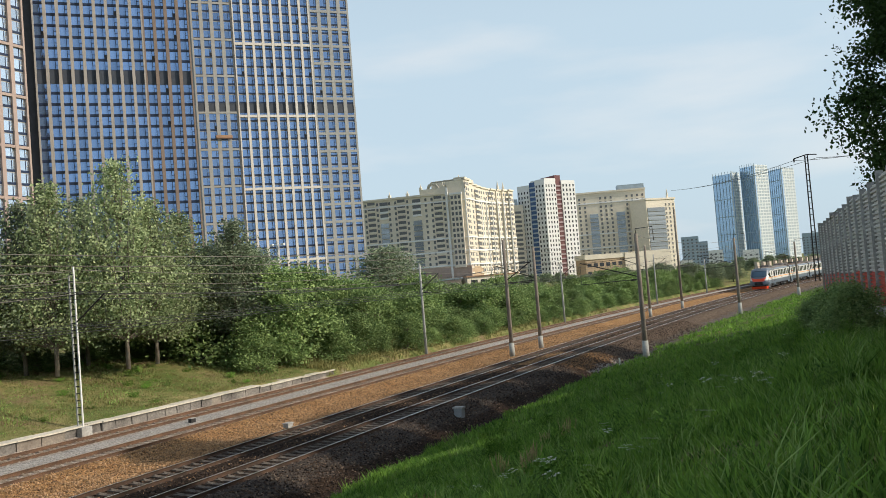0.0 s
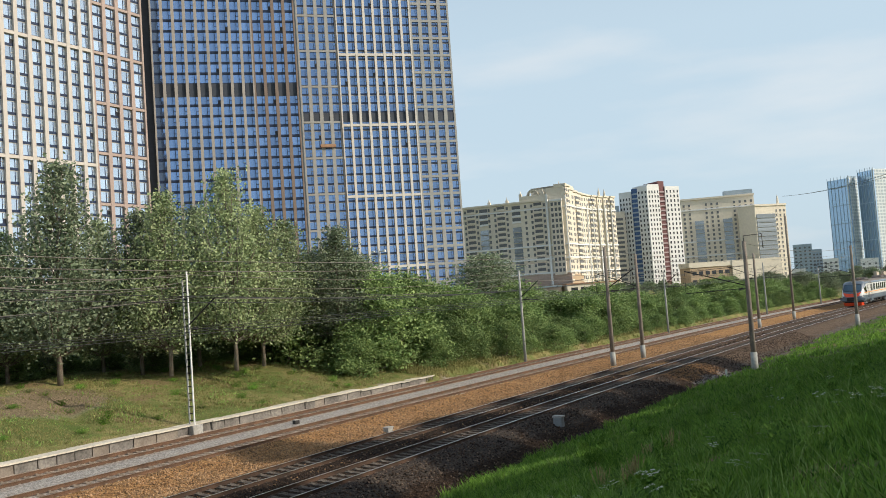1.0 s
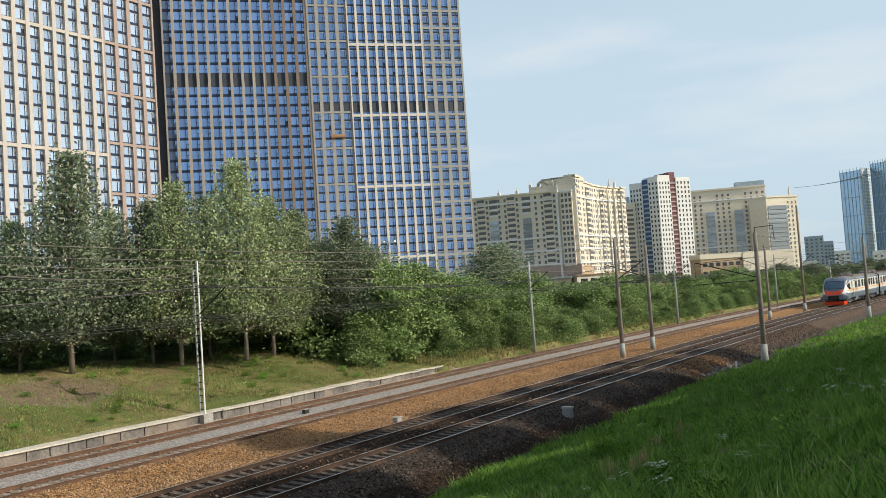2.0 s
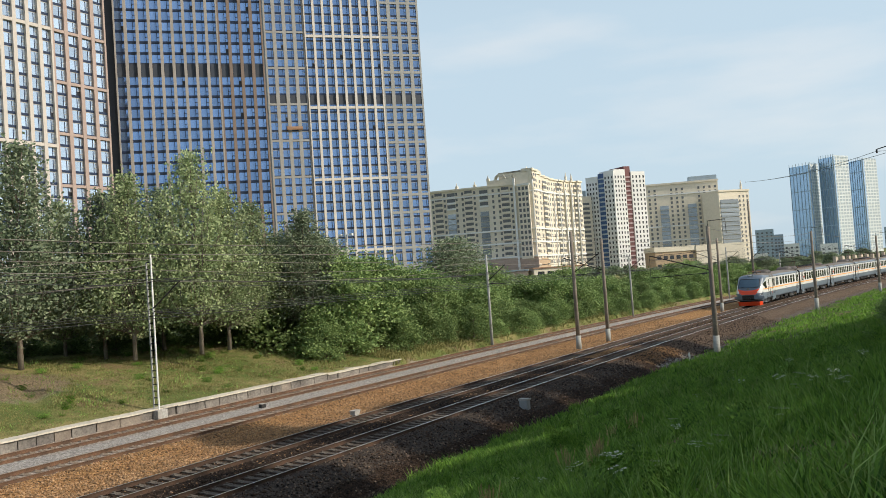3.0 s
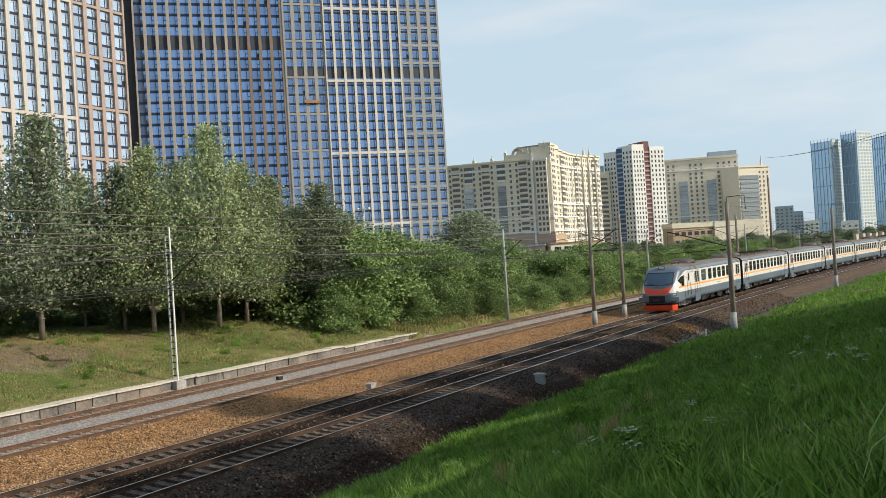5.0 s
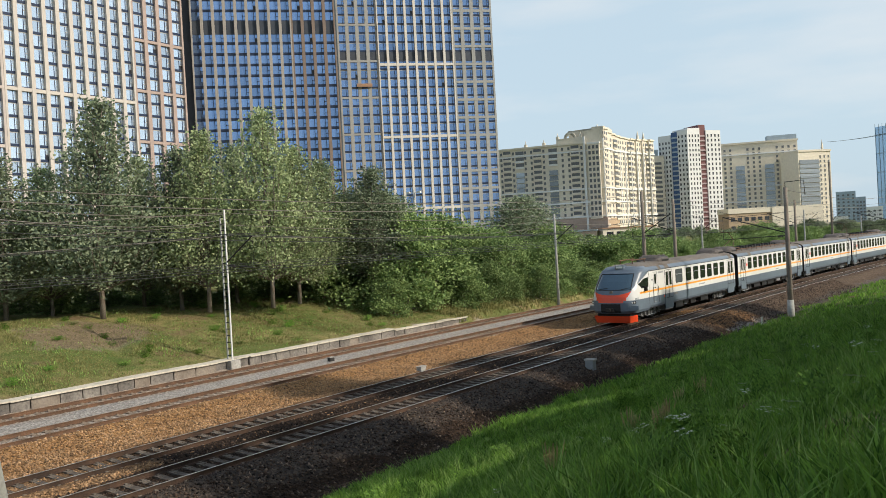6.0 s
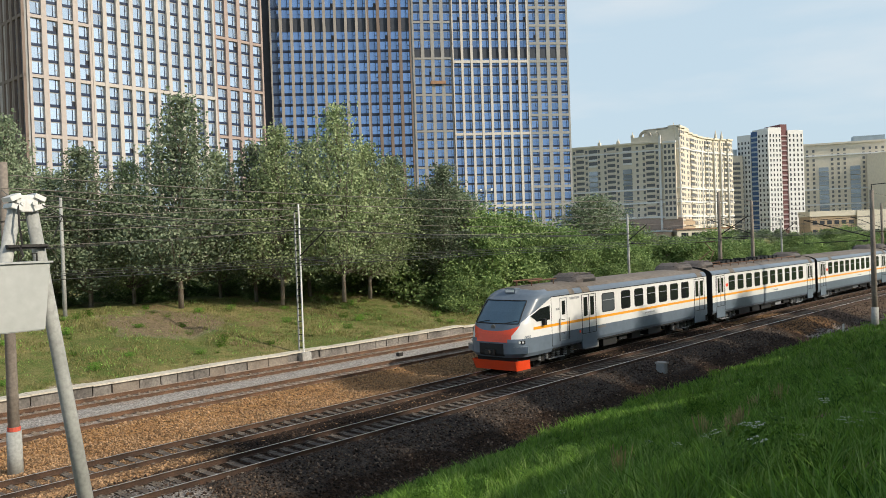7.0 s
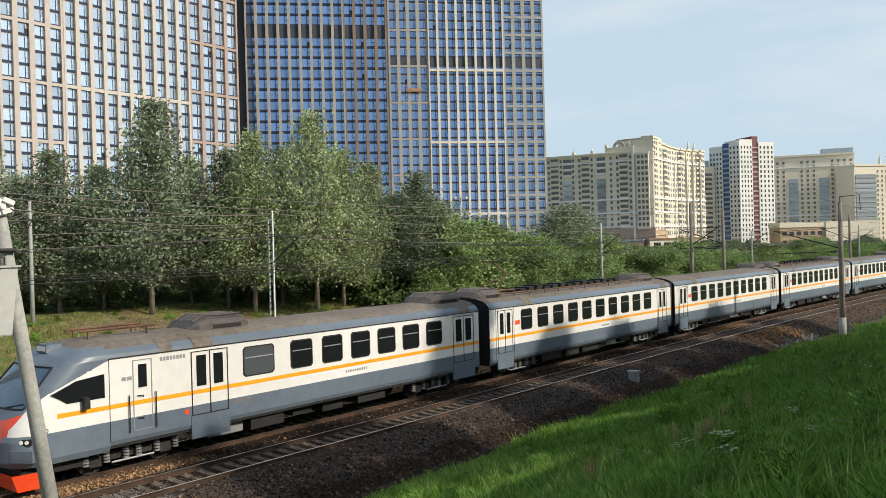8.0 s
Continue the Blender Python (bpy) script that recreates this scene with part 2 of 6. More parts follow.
M["lamp_white"] = material("headlight lens", (0.85, 0.86, 0.82), 0.2, vary=0.03, bump=0)
M["pier_brown"] = material("tan facade pier", (0.37, 0.335, 0.305), 0.8, vary=0.08, scale=0.3, second=(0.31, 0.285, 0.26))
M["pier_dark"] = material("brown facade pier", (0.22, 0.165, 0.135), 0.8, vary=0.08, scale=0.3)
M["pier_pink"] = material("rosy brown facade pier", (0.47, 0.41, 0.375), 0.8, vary=0.08, scale=0.3)
M["pier_white"] = material("white facade pier", (0.62, 0.585, 0.54), 0.75, vary=0.06, scale=0.3)
M["facade_grey"] = material("grey-beige facade panel", (0.335, 0.335, 0.325), 0.8, vary=0.1, scale=0.25)
M["spandrel"] = material("dark blue spandrel", (0.018, 0.03, 0.07), 0.3, vary=0.2, scale=1, bump=0)
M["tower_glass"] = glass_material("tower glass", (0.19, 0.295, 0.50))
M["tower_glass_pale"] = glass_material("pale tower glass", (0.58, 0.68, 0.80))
M["window_dark"] = material("open dark window", (0.02, 0.022, 0.03), 0.3, vary=0.2, bump=0)
M["yellow_wall"] = material("yellow render wall", (0.71, 0.645, 0.525), 0.85, vary=0.08, scale=0.15, second=(0.65, 0.59, 0.49))
M["stone_base"] = material("brown stone base", (0.36, 0.22, 0.14), 0.85, vary=0.15, scale=0.3)
M["white_wall"] = material("white render wall", (0.74, 0.74, 0.72), 0.8, vary=0.06, scale=0.2)
M["pale_blue_wall"] = material("grey-blue facade", (0.33, 0.40, 0.47), 0.7, vary=0.08, scale=0.2)
M["dark_red_wall"] = material("dark red wall", (0.17, 0.075, 0.075), 0.8, vary=0.1, scale=0.3)
M["grey_glass"] = glass_material("grey balcony glass", (0.30, 0.33, 0.35), 0.15, 0.5)
# tint lightened to stand for the haze of distance
M["far_glass"] = glass_material("haze-paled blue far glazing", (0.44, 0.60, 0.78), 0.2, 0.7)
M["rosy_ledge"] = material("rosy balcony parapet", (0.40, 0.31, 0.31), 0.8, vary=0.1, scale=0.3)
M["pier_cream"] = material("cream facade pier", (0.50, 0.455, 0.41), 0.75, vary=0.06, scale=0.3)
M["rosy_base"] = material("rosy brown cladding", (0.45, 0.345, 0.285), 0.85, vary=0.12, scale=0.3)
M["roof_pod"] = material("dark dusty roof cowl", (0.115, 0.10, 0.092), 0.7, vary=0.25, scale=1.5, second=(0.075, 0.066, 0.06))
M["frosted"] = material("frosted train window", (0.07, 0.08, 0.088), 0.25, vary=0.03, bump=0, spec=0.5)
M["pier_rose"] = material("rosy facade pier", (0.37, 0.285, 0.25), 0.8, vary=0.08, scale=0.3)
M["stone_grey"] = material("pale dusty stone", (0.20, 0.148, 0.108), 0.95, vary=0.2, island=0.5, bump=0, second=(0.12, 0.085, 0.062))
M["tan_wall"] = material("tan brick wall", (0.47, 0.35, 0.235), 0.85, vary=0.12, scale=0.3)
# far walls and windows hold the distance haze in their paled colours
M["far_wall"] = material("haze-paled far facade", (0.62, 0.66, 0.66), 0.7, vary=0.06, scale=0.1)
M["far_window"] = material("far window greyed for haze", (0.15, 0.155, 0.16), 0.35, vary=0.2, bump=0)
M["mid_window"] = material("dark far window", (0.045, 0.05, 0.06), 0.35, vary=0.2, bump=0)
M["louvre"] = material("blue-grey louvre", (0.05, 0.06, 0.08), 0.6, vary=0.2, bump=0)
M["stair_glass"] = material("blue stair glazing", (0.05, 0.11, 0.26), 0.25, vary=0.15, bump=0)
M["pale_window"] = material("haze-paled far window", (0.36, 0.43, 0.47), 0.4, vary=0.1, bump=0)
M["haze_wall"] = material("haze-paled blue-grey block", (0.36, 0.44, 0.50), 0.8, vary=0.12, scale=0.1)


# ---- building helpers ----
class Geo:
    """Collects vertices and faces for one mesh."""

    def __init__(self):
        self.v, self.f, self.m = [], [], []

    def quad(self, a, b, c, d, mi=0):
        k = len(self.v)
        self.v += [tuple(a), tuple(b), tuple(c), tuple(d)]
        self.f.append((k, k + 1, k + 2, k + 3))
        self.m.append(mi)

    def box(self, x0, y0, z0, x1, y1, z1, mi=0, at=None):
        k = len(self.v)
        vs = [(x0, y0, z0), (x1, y0, z0), (x1, y1, z0), (x0, y1, z0), (x0, y0, z1), (x1, y0, z1), (x1, y1, z1), (x0, y1, z1)]
        if at is not None:
            vs = [tuple(at @ Vector(p)) for p in vs]
        self.v += vs
        for q in ((3, 2, 1, 0), (4, 5, 6, 7), (0, 1, 5, 4), (1, 2, 6, 5), (2, 3, 7, 6), (3, 0, 4, 7)):
            self.f.append(tuple(k + i for i in q))
            self.m.append(mi)
        return self

    def tube(self, path, radii, sides=6, mi=0, caps=True):
        """A round bar along a path of points."""
        path = [Vector(p) for p in path]
        if not isinstance(radii, (list, tuple)):
            radii = [radii] * len(path)
        k = len(self.v)
        for i, p in enumerate(path):
            way = (path[min(i + 1, len(path) - 1)] - path[max(i - 1, 0)]).normalized()
            side = way.cross(Vector((0, 0, 1)) if abs(way.z) < 0.9 else Vector((0, 1, 0))).normalized()
            upw = side.cross(way)
            for s in range(sides):
                a = 2 * math.pi * s / sides
                self.v.append(tuple(p + (side * math.cos(a) + upw * math.sin(a)) * radii[i]))
        for i in range(len(path) - 1):
            for s in range(sides):
                a, b = k + i * sides + s, k + i * sides + (s + 1) % sides
                self.f.append((a, b, b + sides, a + sides))
                self.m.append(mi)
        if caps:
            self.f.append(tuple(k + s for s in reversed(range(sides))))
            self.f.append(tuple(k + (len(path) - 1) * sides + s for s in range(sides)))
            self.m += [mi, mi]
        return self

    def mesh(self, name, mats, smooth=False):
        me = bpy.data.meshes.new(name)
        me.from_pydata(self.v, [], self.f)
        for m in mats:
            me.materials.append(m)
        if len(mats) > 1:
            me.polygons.foreach_set("material_index", self.m)
        if smooth:
            me.polygons.foreach_set("use_smooth", [True] * len(self.f))
        me.update()
        return me


def part(name, geo, mat, parent=None, label="", smooth=False, m=None):
    """One mesh object, under a thing or on its own."""
    mats = mat if isinstance(mat, (list, tuple)) else [mat]
    ob = new(name, geo if isinstance(geo, bpy.types.Mesh) else geo.mesh(name, mats, smooth))
    if parent is not None:
        ob.parent = parent
    if m is not None:
        ob.matrix_basis = m
    if label:
        tagged(ob, label)
    return ob


def thing(name, label, category, m=None, group="", kind=""):
    """An Empty at the base of a thing that holds its parts."""
    ob = new(name)
    ob.empty_display_size = 0.5
    if m is not None:
        ob.matrix_basis = m
    return tagged(ob, label, category, group, kind)


def bend(y):
    """How far the line has curved to the right at y."""
    if y < 35:
        return 0.0
    if y < 300:
        return (y - 35) ** 2 / 2930
    return 265 ** 2 / 2930 + (y - 300) * 2 * 265 / 2930


def heading(y):
    """The line's turn at y, in degrees about z."""
    return -math.degrees(math.atan((bend(y + 0.5) - bend(y - 0.5))))


TRACKS = {"a": -23.2, "b": -26.7, "c": -33.95, "d": -38.45}


def steps(x, table):
    """Straight lines between the rows of a table."""
    for (a, p), (b, q) in zip(table, table[1:]):
        if x <= b:
            return p + (q - p) * max(0.0, (x - a)) / (b - a)
    return table[-1][1]


BANK = [(-40, 5.5), (3, 5.5), (25, 4.75), (50, 3.9), (80, 2.0), (115, 0.9), (160, 0.2), (400, 0.0)]


def height(u, y):
    """The ground at u metres beside the line."""
    if u > -18.6:
        top = steps(y, BANK)
        s = min(1.0, (u + 18.6) / 18.0)
        z = -0.85 + (top + 0.85) * (0.8 * s + 0.2 * s * s)
        return z + 0.12 * noise.noise((u * 0.35, y * 0.35, 0)) * min(1, (u + 18.6))
    section = [(-2600, 0.0), (-300, 0.0), (-120, 2.0), (-64, 2.95), (-57, 2.9), (-52, 2.35), (-46.5, 1.35), (-40.95, 0.32), (-40.55, -0.2), (-39.85, -0.15), (-39.35, -0.15), (-39.2, -0.21), (-37.7, -0.21), (-37.55, -0.15),
               (-34.85, -0.15), (-34.7, -0.21), (-33.2, -0.21), (-33.05, -0.15), (-32.5, -0.17), (-31.2, -0.33), (-29.2, -0.3), (-28.1, -0.15), (-27.6, -0.15), (-27.45, -0.225), (-25.95, -0.225), (-25.8, -0.15),
               (-24.1, -0.15), (-23.95, -0.225), (-22.45, -0.225), (-22.3, -0.15), (-21.75, -0.17), (-20.9, -0.4), (-19.4, -0.95), (-18.6, -0.85)]
    z = steps(u, section)
    if u < -41:
        if y > 62:
            z = z * max(0.25, 1 - (y - 62) / 60)
        z += 0.12 * noise.noise((u * 0.25, y * 0.25, 3))
        # a washed-out gully down the bank
        d = abs((u + 50.6) * 0.365 + (y - 30.8) * 0.931)
        if -51 < u < -45.5 and d < 0.9:
            z -= 0.4 * (1 - d / 0.9)
    return z


def bed(y_from, y_to, gap):
    n = max(1, round((y_to - y_from) / gap))
    return [y_from + (y_to - y_from) * i / n for i in range(n + 1)]


# ---- ground ----
def build_ground():
    us = [-2600, -1500, -800, -400, -250, -160, -120, -95, -80, -70, -64] + bed(-60, -41.5, 0.8) + bed(-41.2, -40.4, 0.2) + bed(-40.1, -32.3, 0.15) + bed(-32.0, -28.4, 0.3) + bed(-28.2, -21.6, 0.15) + bed(-21.3, -16.2, 0.3) + bed(-15.5, 4, 0.6) + [6, 9, 14, 25, 50, 120, 400, 1200, 2600]
    ys = [-2600, -1200, -500, -200, -90, -50] + bed(-30, -2, 2) + bed(0, 70, 0.5) + bed(71, 200, 1.6) + [210, 225, 240, 260, 280, 300, 350, 420, 600, 900, 1500, 2600]
    v, zone = [], []
    for y in ys:
        for u in us:
            v.append((u + bend(y), y, height(u, y)))
            j = 0.9 * noise.noise((u * 0.5, y * 0.5, 7)) + 0.5 * noise.noise((u * 1.7, y * 1.7, 5))
            w = u + j * 0.55
            grass = 1.0 if w < (-41.0 if y < 57 else -40.3) or w > -18.3 else 0.0
            rusty = 1.0 if -33.2 < w < -28.2 else 0.85 if -28.2 < w < -24 else 0.22 if -35.4 < w < -33.2 or w < -37.2 else 0.04
            # full rust up to y 70 paints the sunlit orange patch
            if y > 60 and -28.5 < w < -20:
                rusty = 1.0 if y < 70 else 0.55
            # grime plus painted tree shade, strongest from y 17 to 61
            dirt_shade = 0.0 if w < -28 else (1.0 if y > 17 else 0.6) if -27.9 < u < -25.4 else (1.0 if y > 17 else 0.4) if w < -24.6 else 1.0 if -23.95 < u < -22.45 else 0.9 if w < -20.4 else 1.0
            # weaker on the stretches that the sun reaches
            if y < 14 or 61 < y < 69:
                dirt_shade *= 0.4
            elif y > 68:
                dirt_shade *= 0.8
            if (u + 50.5) ** 2 / 16 + (y - 29.5) ** 2 / 14 < 1 + j:
                grass, rusty, dirt_shade = 0.25, 0.6, 0.35
            zone.append((grass, rusty, dirt_shade, 1.0))
    f = []
    n = len(us)
    for i in range(len(ys) - 1):
        for k in range(n - 1):
            a = i * n + k
            f.append((a, a + 1, a + n + 1, a + n))
    me = bpy.data.meshes.new("ground")
    me.from_pydata(v, [], f)
    me.materials.append(M["ground"])
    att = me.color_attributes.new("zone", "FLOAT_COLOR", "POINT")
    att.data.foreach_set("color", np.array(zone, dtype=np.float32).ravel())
    me.polygons.foreach_set("use_smooth", [True] * len(f))
    tagged(new("ground", me), "grassy banks beside rusty and grey railway ballast", "ground", kind="structure")


build_ground()


# ---- railway ----
def rail_mesh(u, y0, y1, head, side):
    """One rail: foot, web and head swept along the line."""
    foot = [(-0.075, -0.18), (0.075, -0.18), (0.07, -0.165), (0.012, -0.145), (0.012, -0.045), (0.036, -0.035), (0.036, -0.003), (-0.036, -0.003), (-0.036, -0.035), (-0.012, -0.045), (-0.012, -0.145), (-0.07, -0.165)]
    g = Geo()
    ys = bed(y0, y1, 4.0)
    for y in ys:
        for x, z in foot:
            g.v.append((u + x + bend(y), y, z))
    n = len(foot)
    for i in range(len(ys) - 1):
        for s in range(n):
            a, b = i * n + s, i * n + (s + 1) % n
            g.f.append((a, a + n, b + n, b))
            g.m.append(1 if s == 6 else 0)
    return g.mesh("rail", [side, head])


def sleeper_mesh(mat):
    g = Geo()
    for x0, x1, top in ((-1.35, -0.45, -0.175), (0.45, 1.35, -0.175), (-0.45, 0.45, -0.2)):
        g.box(x0, -0.13, -0.34, x1, 0.13, top)
    for x in (-0.76, 0.76):
        for s in (-0.11, 0.11):
            g.box(x + s - 0.03, -0.05, -0.175, x + s + 0.03, 0.05, -0.13)
    return g.mesh("sleeper", [mat])


def build_track(name, u, label, head, mat, near, far):
    t = thing("railway_track", label, "railway track", kind="structure")
    for s in (-0.795, 0.795):
        part("rail", rail_mesh(u + s, -40, 420, head, M["rail_side"] if name in "ab" else M["rust"]), head, t)
    me = sleeper_mesh(mat)
    y = near
    while y < far:
        part("sleeper", me, mat, t, m=pose(u + bend(y), y + random.uniform(-0.03, 0.03), random.uniform(-0.012, 0.008), 0, 0, heading(y) + random.uniform(-1.2, 1.2)))
        y += 0.56
    g = Geo()
    for a, b in ((-40, near), (far, 300)):
        y = a
        while y < b - 0.3:
            g.box(-1.35, -0.13, -0.34, 1.35, 0.13, -0.18, at=pose(u + bend(y), y, 0, 0, 0, heading(y)))
            y += 0.56
    tagged(part("more_sleepers", g, mat, t), kind="stuff")


build_track("a", TRACKS["a"], "oily dark railway track with polished rails", M["rail_head"], M["dark_sleeper"], 6, 130)
build_track("b", TRACKS["b"], "railway track on rusty ballast under the train", M["rail_head"], M["dark_sleeper"], 6, 130)
build_track("c", TRACKS["c"], "railway track on pale grey ballast", M["rail_rusty_head"], M["sleeper"], 8, 110)
build_track("d", TRACKS["d"], "rusty railway track beside a low concrete wall", M["rail_rusty_head"], M["sleeper"], 10, 110)


def build_wall():
    """The low platform wall: slabs with a pale cap."""
    w = thing("platform_wall", "low stained concrete platform wall with pale cap", "retaining wall", kind="structure")
    y = -20.0
    while y < 57:
        ln = random.choice((1.0, 1.0, 1.2, 1.5))
        g = Geo()
        j = random.uniform(-0.03, 0.03)
        if abs(y + ln / 2 - 32.7) < 1.2:
            j = -0.12
        top = random.uniform(0.31, 0.345) if y < 48 else random.uniform(0.2, 0.25)
        g.box(-40.75 + j, y + 0.03, -0.4, -40.45 + j, y + ln - 0.03, top)
        part("slab", g, M["stained"] if random.random() < 0.75 else M["pole"], w)
        c = Geo()
        c.box(-41.25, y + 0.01, top + 0.01, -40.32 + j, y + ln - 0.01, top + 0.09)
        part("cap", c, M["cap"], w)
        y += ln


build_wall()


# ---- buildings ----
def polar(az, r, z=0.0):
    """A place at az degrees right of the line's course, r metres off."""
    a = radians(az)
    return Vector((r * math.sin(a), r * math.cos(a), z))


def face_frame(p, q):
    """A frame on a facade from p to q: x along it, y into the building, z up."""
    x = (q - p).normalized()
    y = Vector((0, 0, 1)).cross(x)
    return Matrix(((x.x, y.x, 0, p.x), (x.y, y.y, 0, p.y), (0, 0, 1, p.z), (0, 0, 0, 1)))


def pane_unit(g, x, z, w, h, bar, dark=False):
    """One tower window: pane with a narrow casement beside it and a dark spandrel below."""
    g.box(x, 0.30, z + bar, x + w * 0.66, 0.36, z + h, 0)
    g.box(x + w * 0.72, 0.30, z + bar, x + w, 0.36, z + h * 0.55, 2 if dark else 0)
    g.box(x + w * 0.72, 0.30, z + h * 0.60, x + w, 0.36, z + h, 0)
    g.box(x, 0.24, z, x + w, 0.34, z + bar, 1)
    g.box(x + w * 0.66, 0.22, z + bar, x + w * 0.72, 0.34, z + h, 1)


def tower_windows(owner, glass, cells, limit, counter):
    """Windows of a tower: the lowest as parts, the rest joined. cells: (x, z, w, h, dark)."""
    mats = [glass, M["spandrel"], M["window_dark"]]
    rest, shared = Geo(), {}
    for x, z, w, h, dark in sorted(cells, key=lambda c: c[1]):
        if counter[0] < limit:
            key = (round(w, 2), round(h, 2), dark)
            if key not in shared:
                g = Geo()
                pane_unit(g, 0, 0, w, h, h * 0.2, dark)
                shared[key] = g.mesh("window", mats)
            part("window", shared[key], mats, owner, m=pose(x, 0, z))
            counter[0] += 1
        else:
            pane_unit(rest, x, z, w, h, h * 0.2, dark)
    if rest.f:
        tagged(part("window_field", rest, mats, owner), kind="stuff")


def strip(owner, x0, x1, cols, fh, floors, pier, pier_w, proud, wall, band_every=0, band_mat=None, band_h=0.5, band_from=0, inset=0.0):
    """One strip of a facade: backing wall, piers and bands; returns its window cells."""
    top = floors * fh
    back = Geo()
    back.box(x0, 0.32, 0, x1, 0.75, top)
    part("wall", back, wall, owner)
    cw = (x1 - x0) / cols
    for i in range(cols + 1):
        x = x0 + i * cw
        g = Geo()
        g.box(max(x0, x - pier_w / 2), -proud, 0, min(x1, x + pier_w / 2), 0.31, top)
        part("pier", g, pier, owner)
    if band_every:
        f = band_from
        while f <= floors:
            g = Geo()
            g.box(x0, -proud + 0.06 if proud > 0.1 else -0.1, f * fh - band_h / 2, x1, 0.3, f * fh + band_h / 2)
            part("band", g, band_mat or pier, owner)
            f += band_every
    cells = []
    for i in range(cols):
        for k in range(floors):
            cells.append((x0 + i * cw + pier_w / 2 + inset, k * fh + 0.12, cw - pier_w - 2 * inset, fh - 0.24, random.random() < 0.03))
    return cells


def core(owner, w, depth, top, mat):
    g = Geo()
    g.box(0.0, 0.76, 0, w, depth, top)
    g.box(-0.05, 0.7, top, w + 0.05, depth + 0.05, top + 1.0)
    part("core", g, mat, owner)


def tower_left():
    p, q = Vector((-185.1, 78.0, 0)), Vector((-187.4, 141.8, 0))
    w = (q - p).length
    t = thing("apartment_tower", "tall tower with white and rosy piers and sky-mirroring windows", "tower", face_frame(p, q))
    core(t, w, 30, 160, M["pier_pink"])
    cells = strip(t, 0, 14.4, 4, 3.25, 49, M["pier_pink"], 1.15, 0.35, M["facade_grey"], 4, M["pier_pink"], 0.7, 2)
    cells += strip(t, 14.4, 48.0, 10, 3.25, 49, M["pier_cream"], 0.95, 0.45, M["facade_grey"], 9, M["pier_cream"], 0.8, 5)
    cells += strip(t, 48.0, w, 4, 3.25, 49, M["pier_rose"], 1.05, 0.35, M["facade_grey"], 4, M["pier_rose"], 0.7, 3)
    tower_windows(t, M["tower_glass_pale"], cells, 300, [0])
    # darker piers and glass than the front: the side's shade is in the colours
    side = thing("tower_side", "tower side with its shade put into darker piers and glass, narrow windows", "facade", face_frame(Vector((-215, 78.2, 0)), p + Vector((0, -0.8, 0))))
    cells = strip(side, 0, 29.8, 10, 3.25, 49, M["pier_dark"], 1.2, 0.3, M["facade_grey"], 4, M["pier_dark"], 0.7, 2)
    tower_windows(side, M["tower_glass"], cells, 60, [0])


def tower_dark():
    p, q = polar(-52.35, 262), polar(-42.85, 262)
    w = (q - p).length
    t = thing("apartment_tower", "tall tower with brown piers and deep blue windows", "tower", face_frame(p, q))
    core(t, w, 34, 176, M["pier_dark"])
    cells = strip(t, 0, w * 0.69, 9, 3.3, 53, M["pier_brown"], 0.85, 0.6, M["spandrel"])
    cells += strip(t, w * 0.69, w, 4, 3.3, 53, M["pier_dark"], 0.95, 0.6, M["spandrel"])
    cells = [c for c in cells if not 21.9 < c[1] / 3.3 < 22.9]
    g = Geo()
    g.box(-4.5, 1.2, 0, -0.02, 30, 176)
    part("return_wall", g, M["louvre"], t)
    tower_windows(t, M["tower_glass"], cells, 300, [0])
    for i in range(13):
        g = Geo()
        x = i * w / 13 + 0.5
        g.box(x, 0.2, 22 * 3.3 - 0.3, x + w / 13 - 1.0, 0.31, 23 * 3.3 + 0.5)
        part("louvre", g, M["louvre"], t)


def tower_white():
    p, q = polar(-42.75, 298), polar(-32.15, 309)
    w = (q - p).length
    fh = 3.25
    t = thing("apartment_tower", "tall tower with a white grid between grey panelled strips", "tower", face_frame(p, q))
    core(t, w, 30, 178, M["facade_grey"])
    a, b = w * 0.25, w * 0.735
    cells = strip(t, 0, a, 4, fh, 54, M["facade_grey"], 1.25, 0.06, M["facade_grey"], 4, M["facade_grey"], 0.7, 2)
    cells += strip(t, a, b, 8, fh, 54, M["pier_white"], 0.85, 0.5, M["facade_grey"], 8, M["pier_white"], 0.9, 5.6)
    cells += strip(t, b, w, 4, fh, 54, M["facade_grey"], 1.35, 0.06, M["facade_grey"], 2, M["facade_grey"], 0.9, 1.6)
    louvres = [c for c in cells if 21.9 < c[1] / fh < 22.6]
    tower_windows(t, M["tower_glass"], [c for c in cells if not 21.9 < c[1] / fh < 22.6], 300, [0])
    for x, z, ww, hh, d in louvres:
        g = Geo()
        g.box(x, 0.2, z - 0.2, x + ww, 0.31, z + hh + 0.2)
        part("louvre", g, M["louvre"], t)
    g = Geo()
    g.box(6.0, -0.9, 62.3, 11.5, -0.1, 62.6)
    g.box(6.0, -0.95, 62.6, 11.5, -0.88, 63.4)
    part("gondola", g, M["stone_base"], t, "brown work platform hanging on the facade")


def small_window(g, x, z, w, h, sill=True):
    g.box(x - 0.12, -0.05, z - 0.12, x + w + 0.12, 0.0, z + h + 0.12, 1)
    g.box(x, -0.09, z, x + w, -0.05, z + h, 0)
    if sill:
        g.box(x - 0.15, -0.2, z - 0.22, x + w + 0.15, -0.05, z - 0.12, 1)


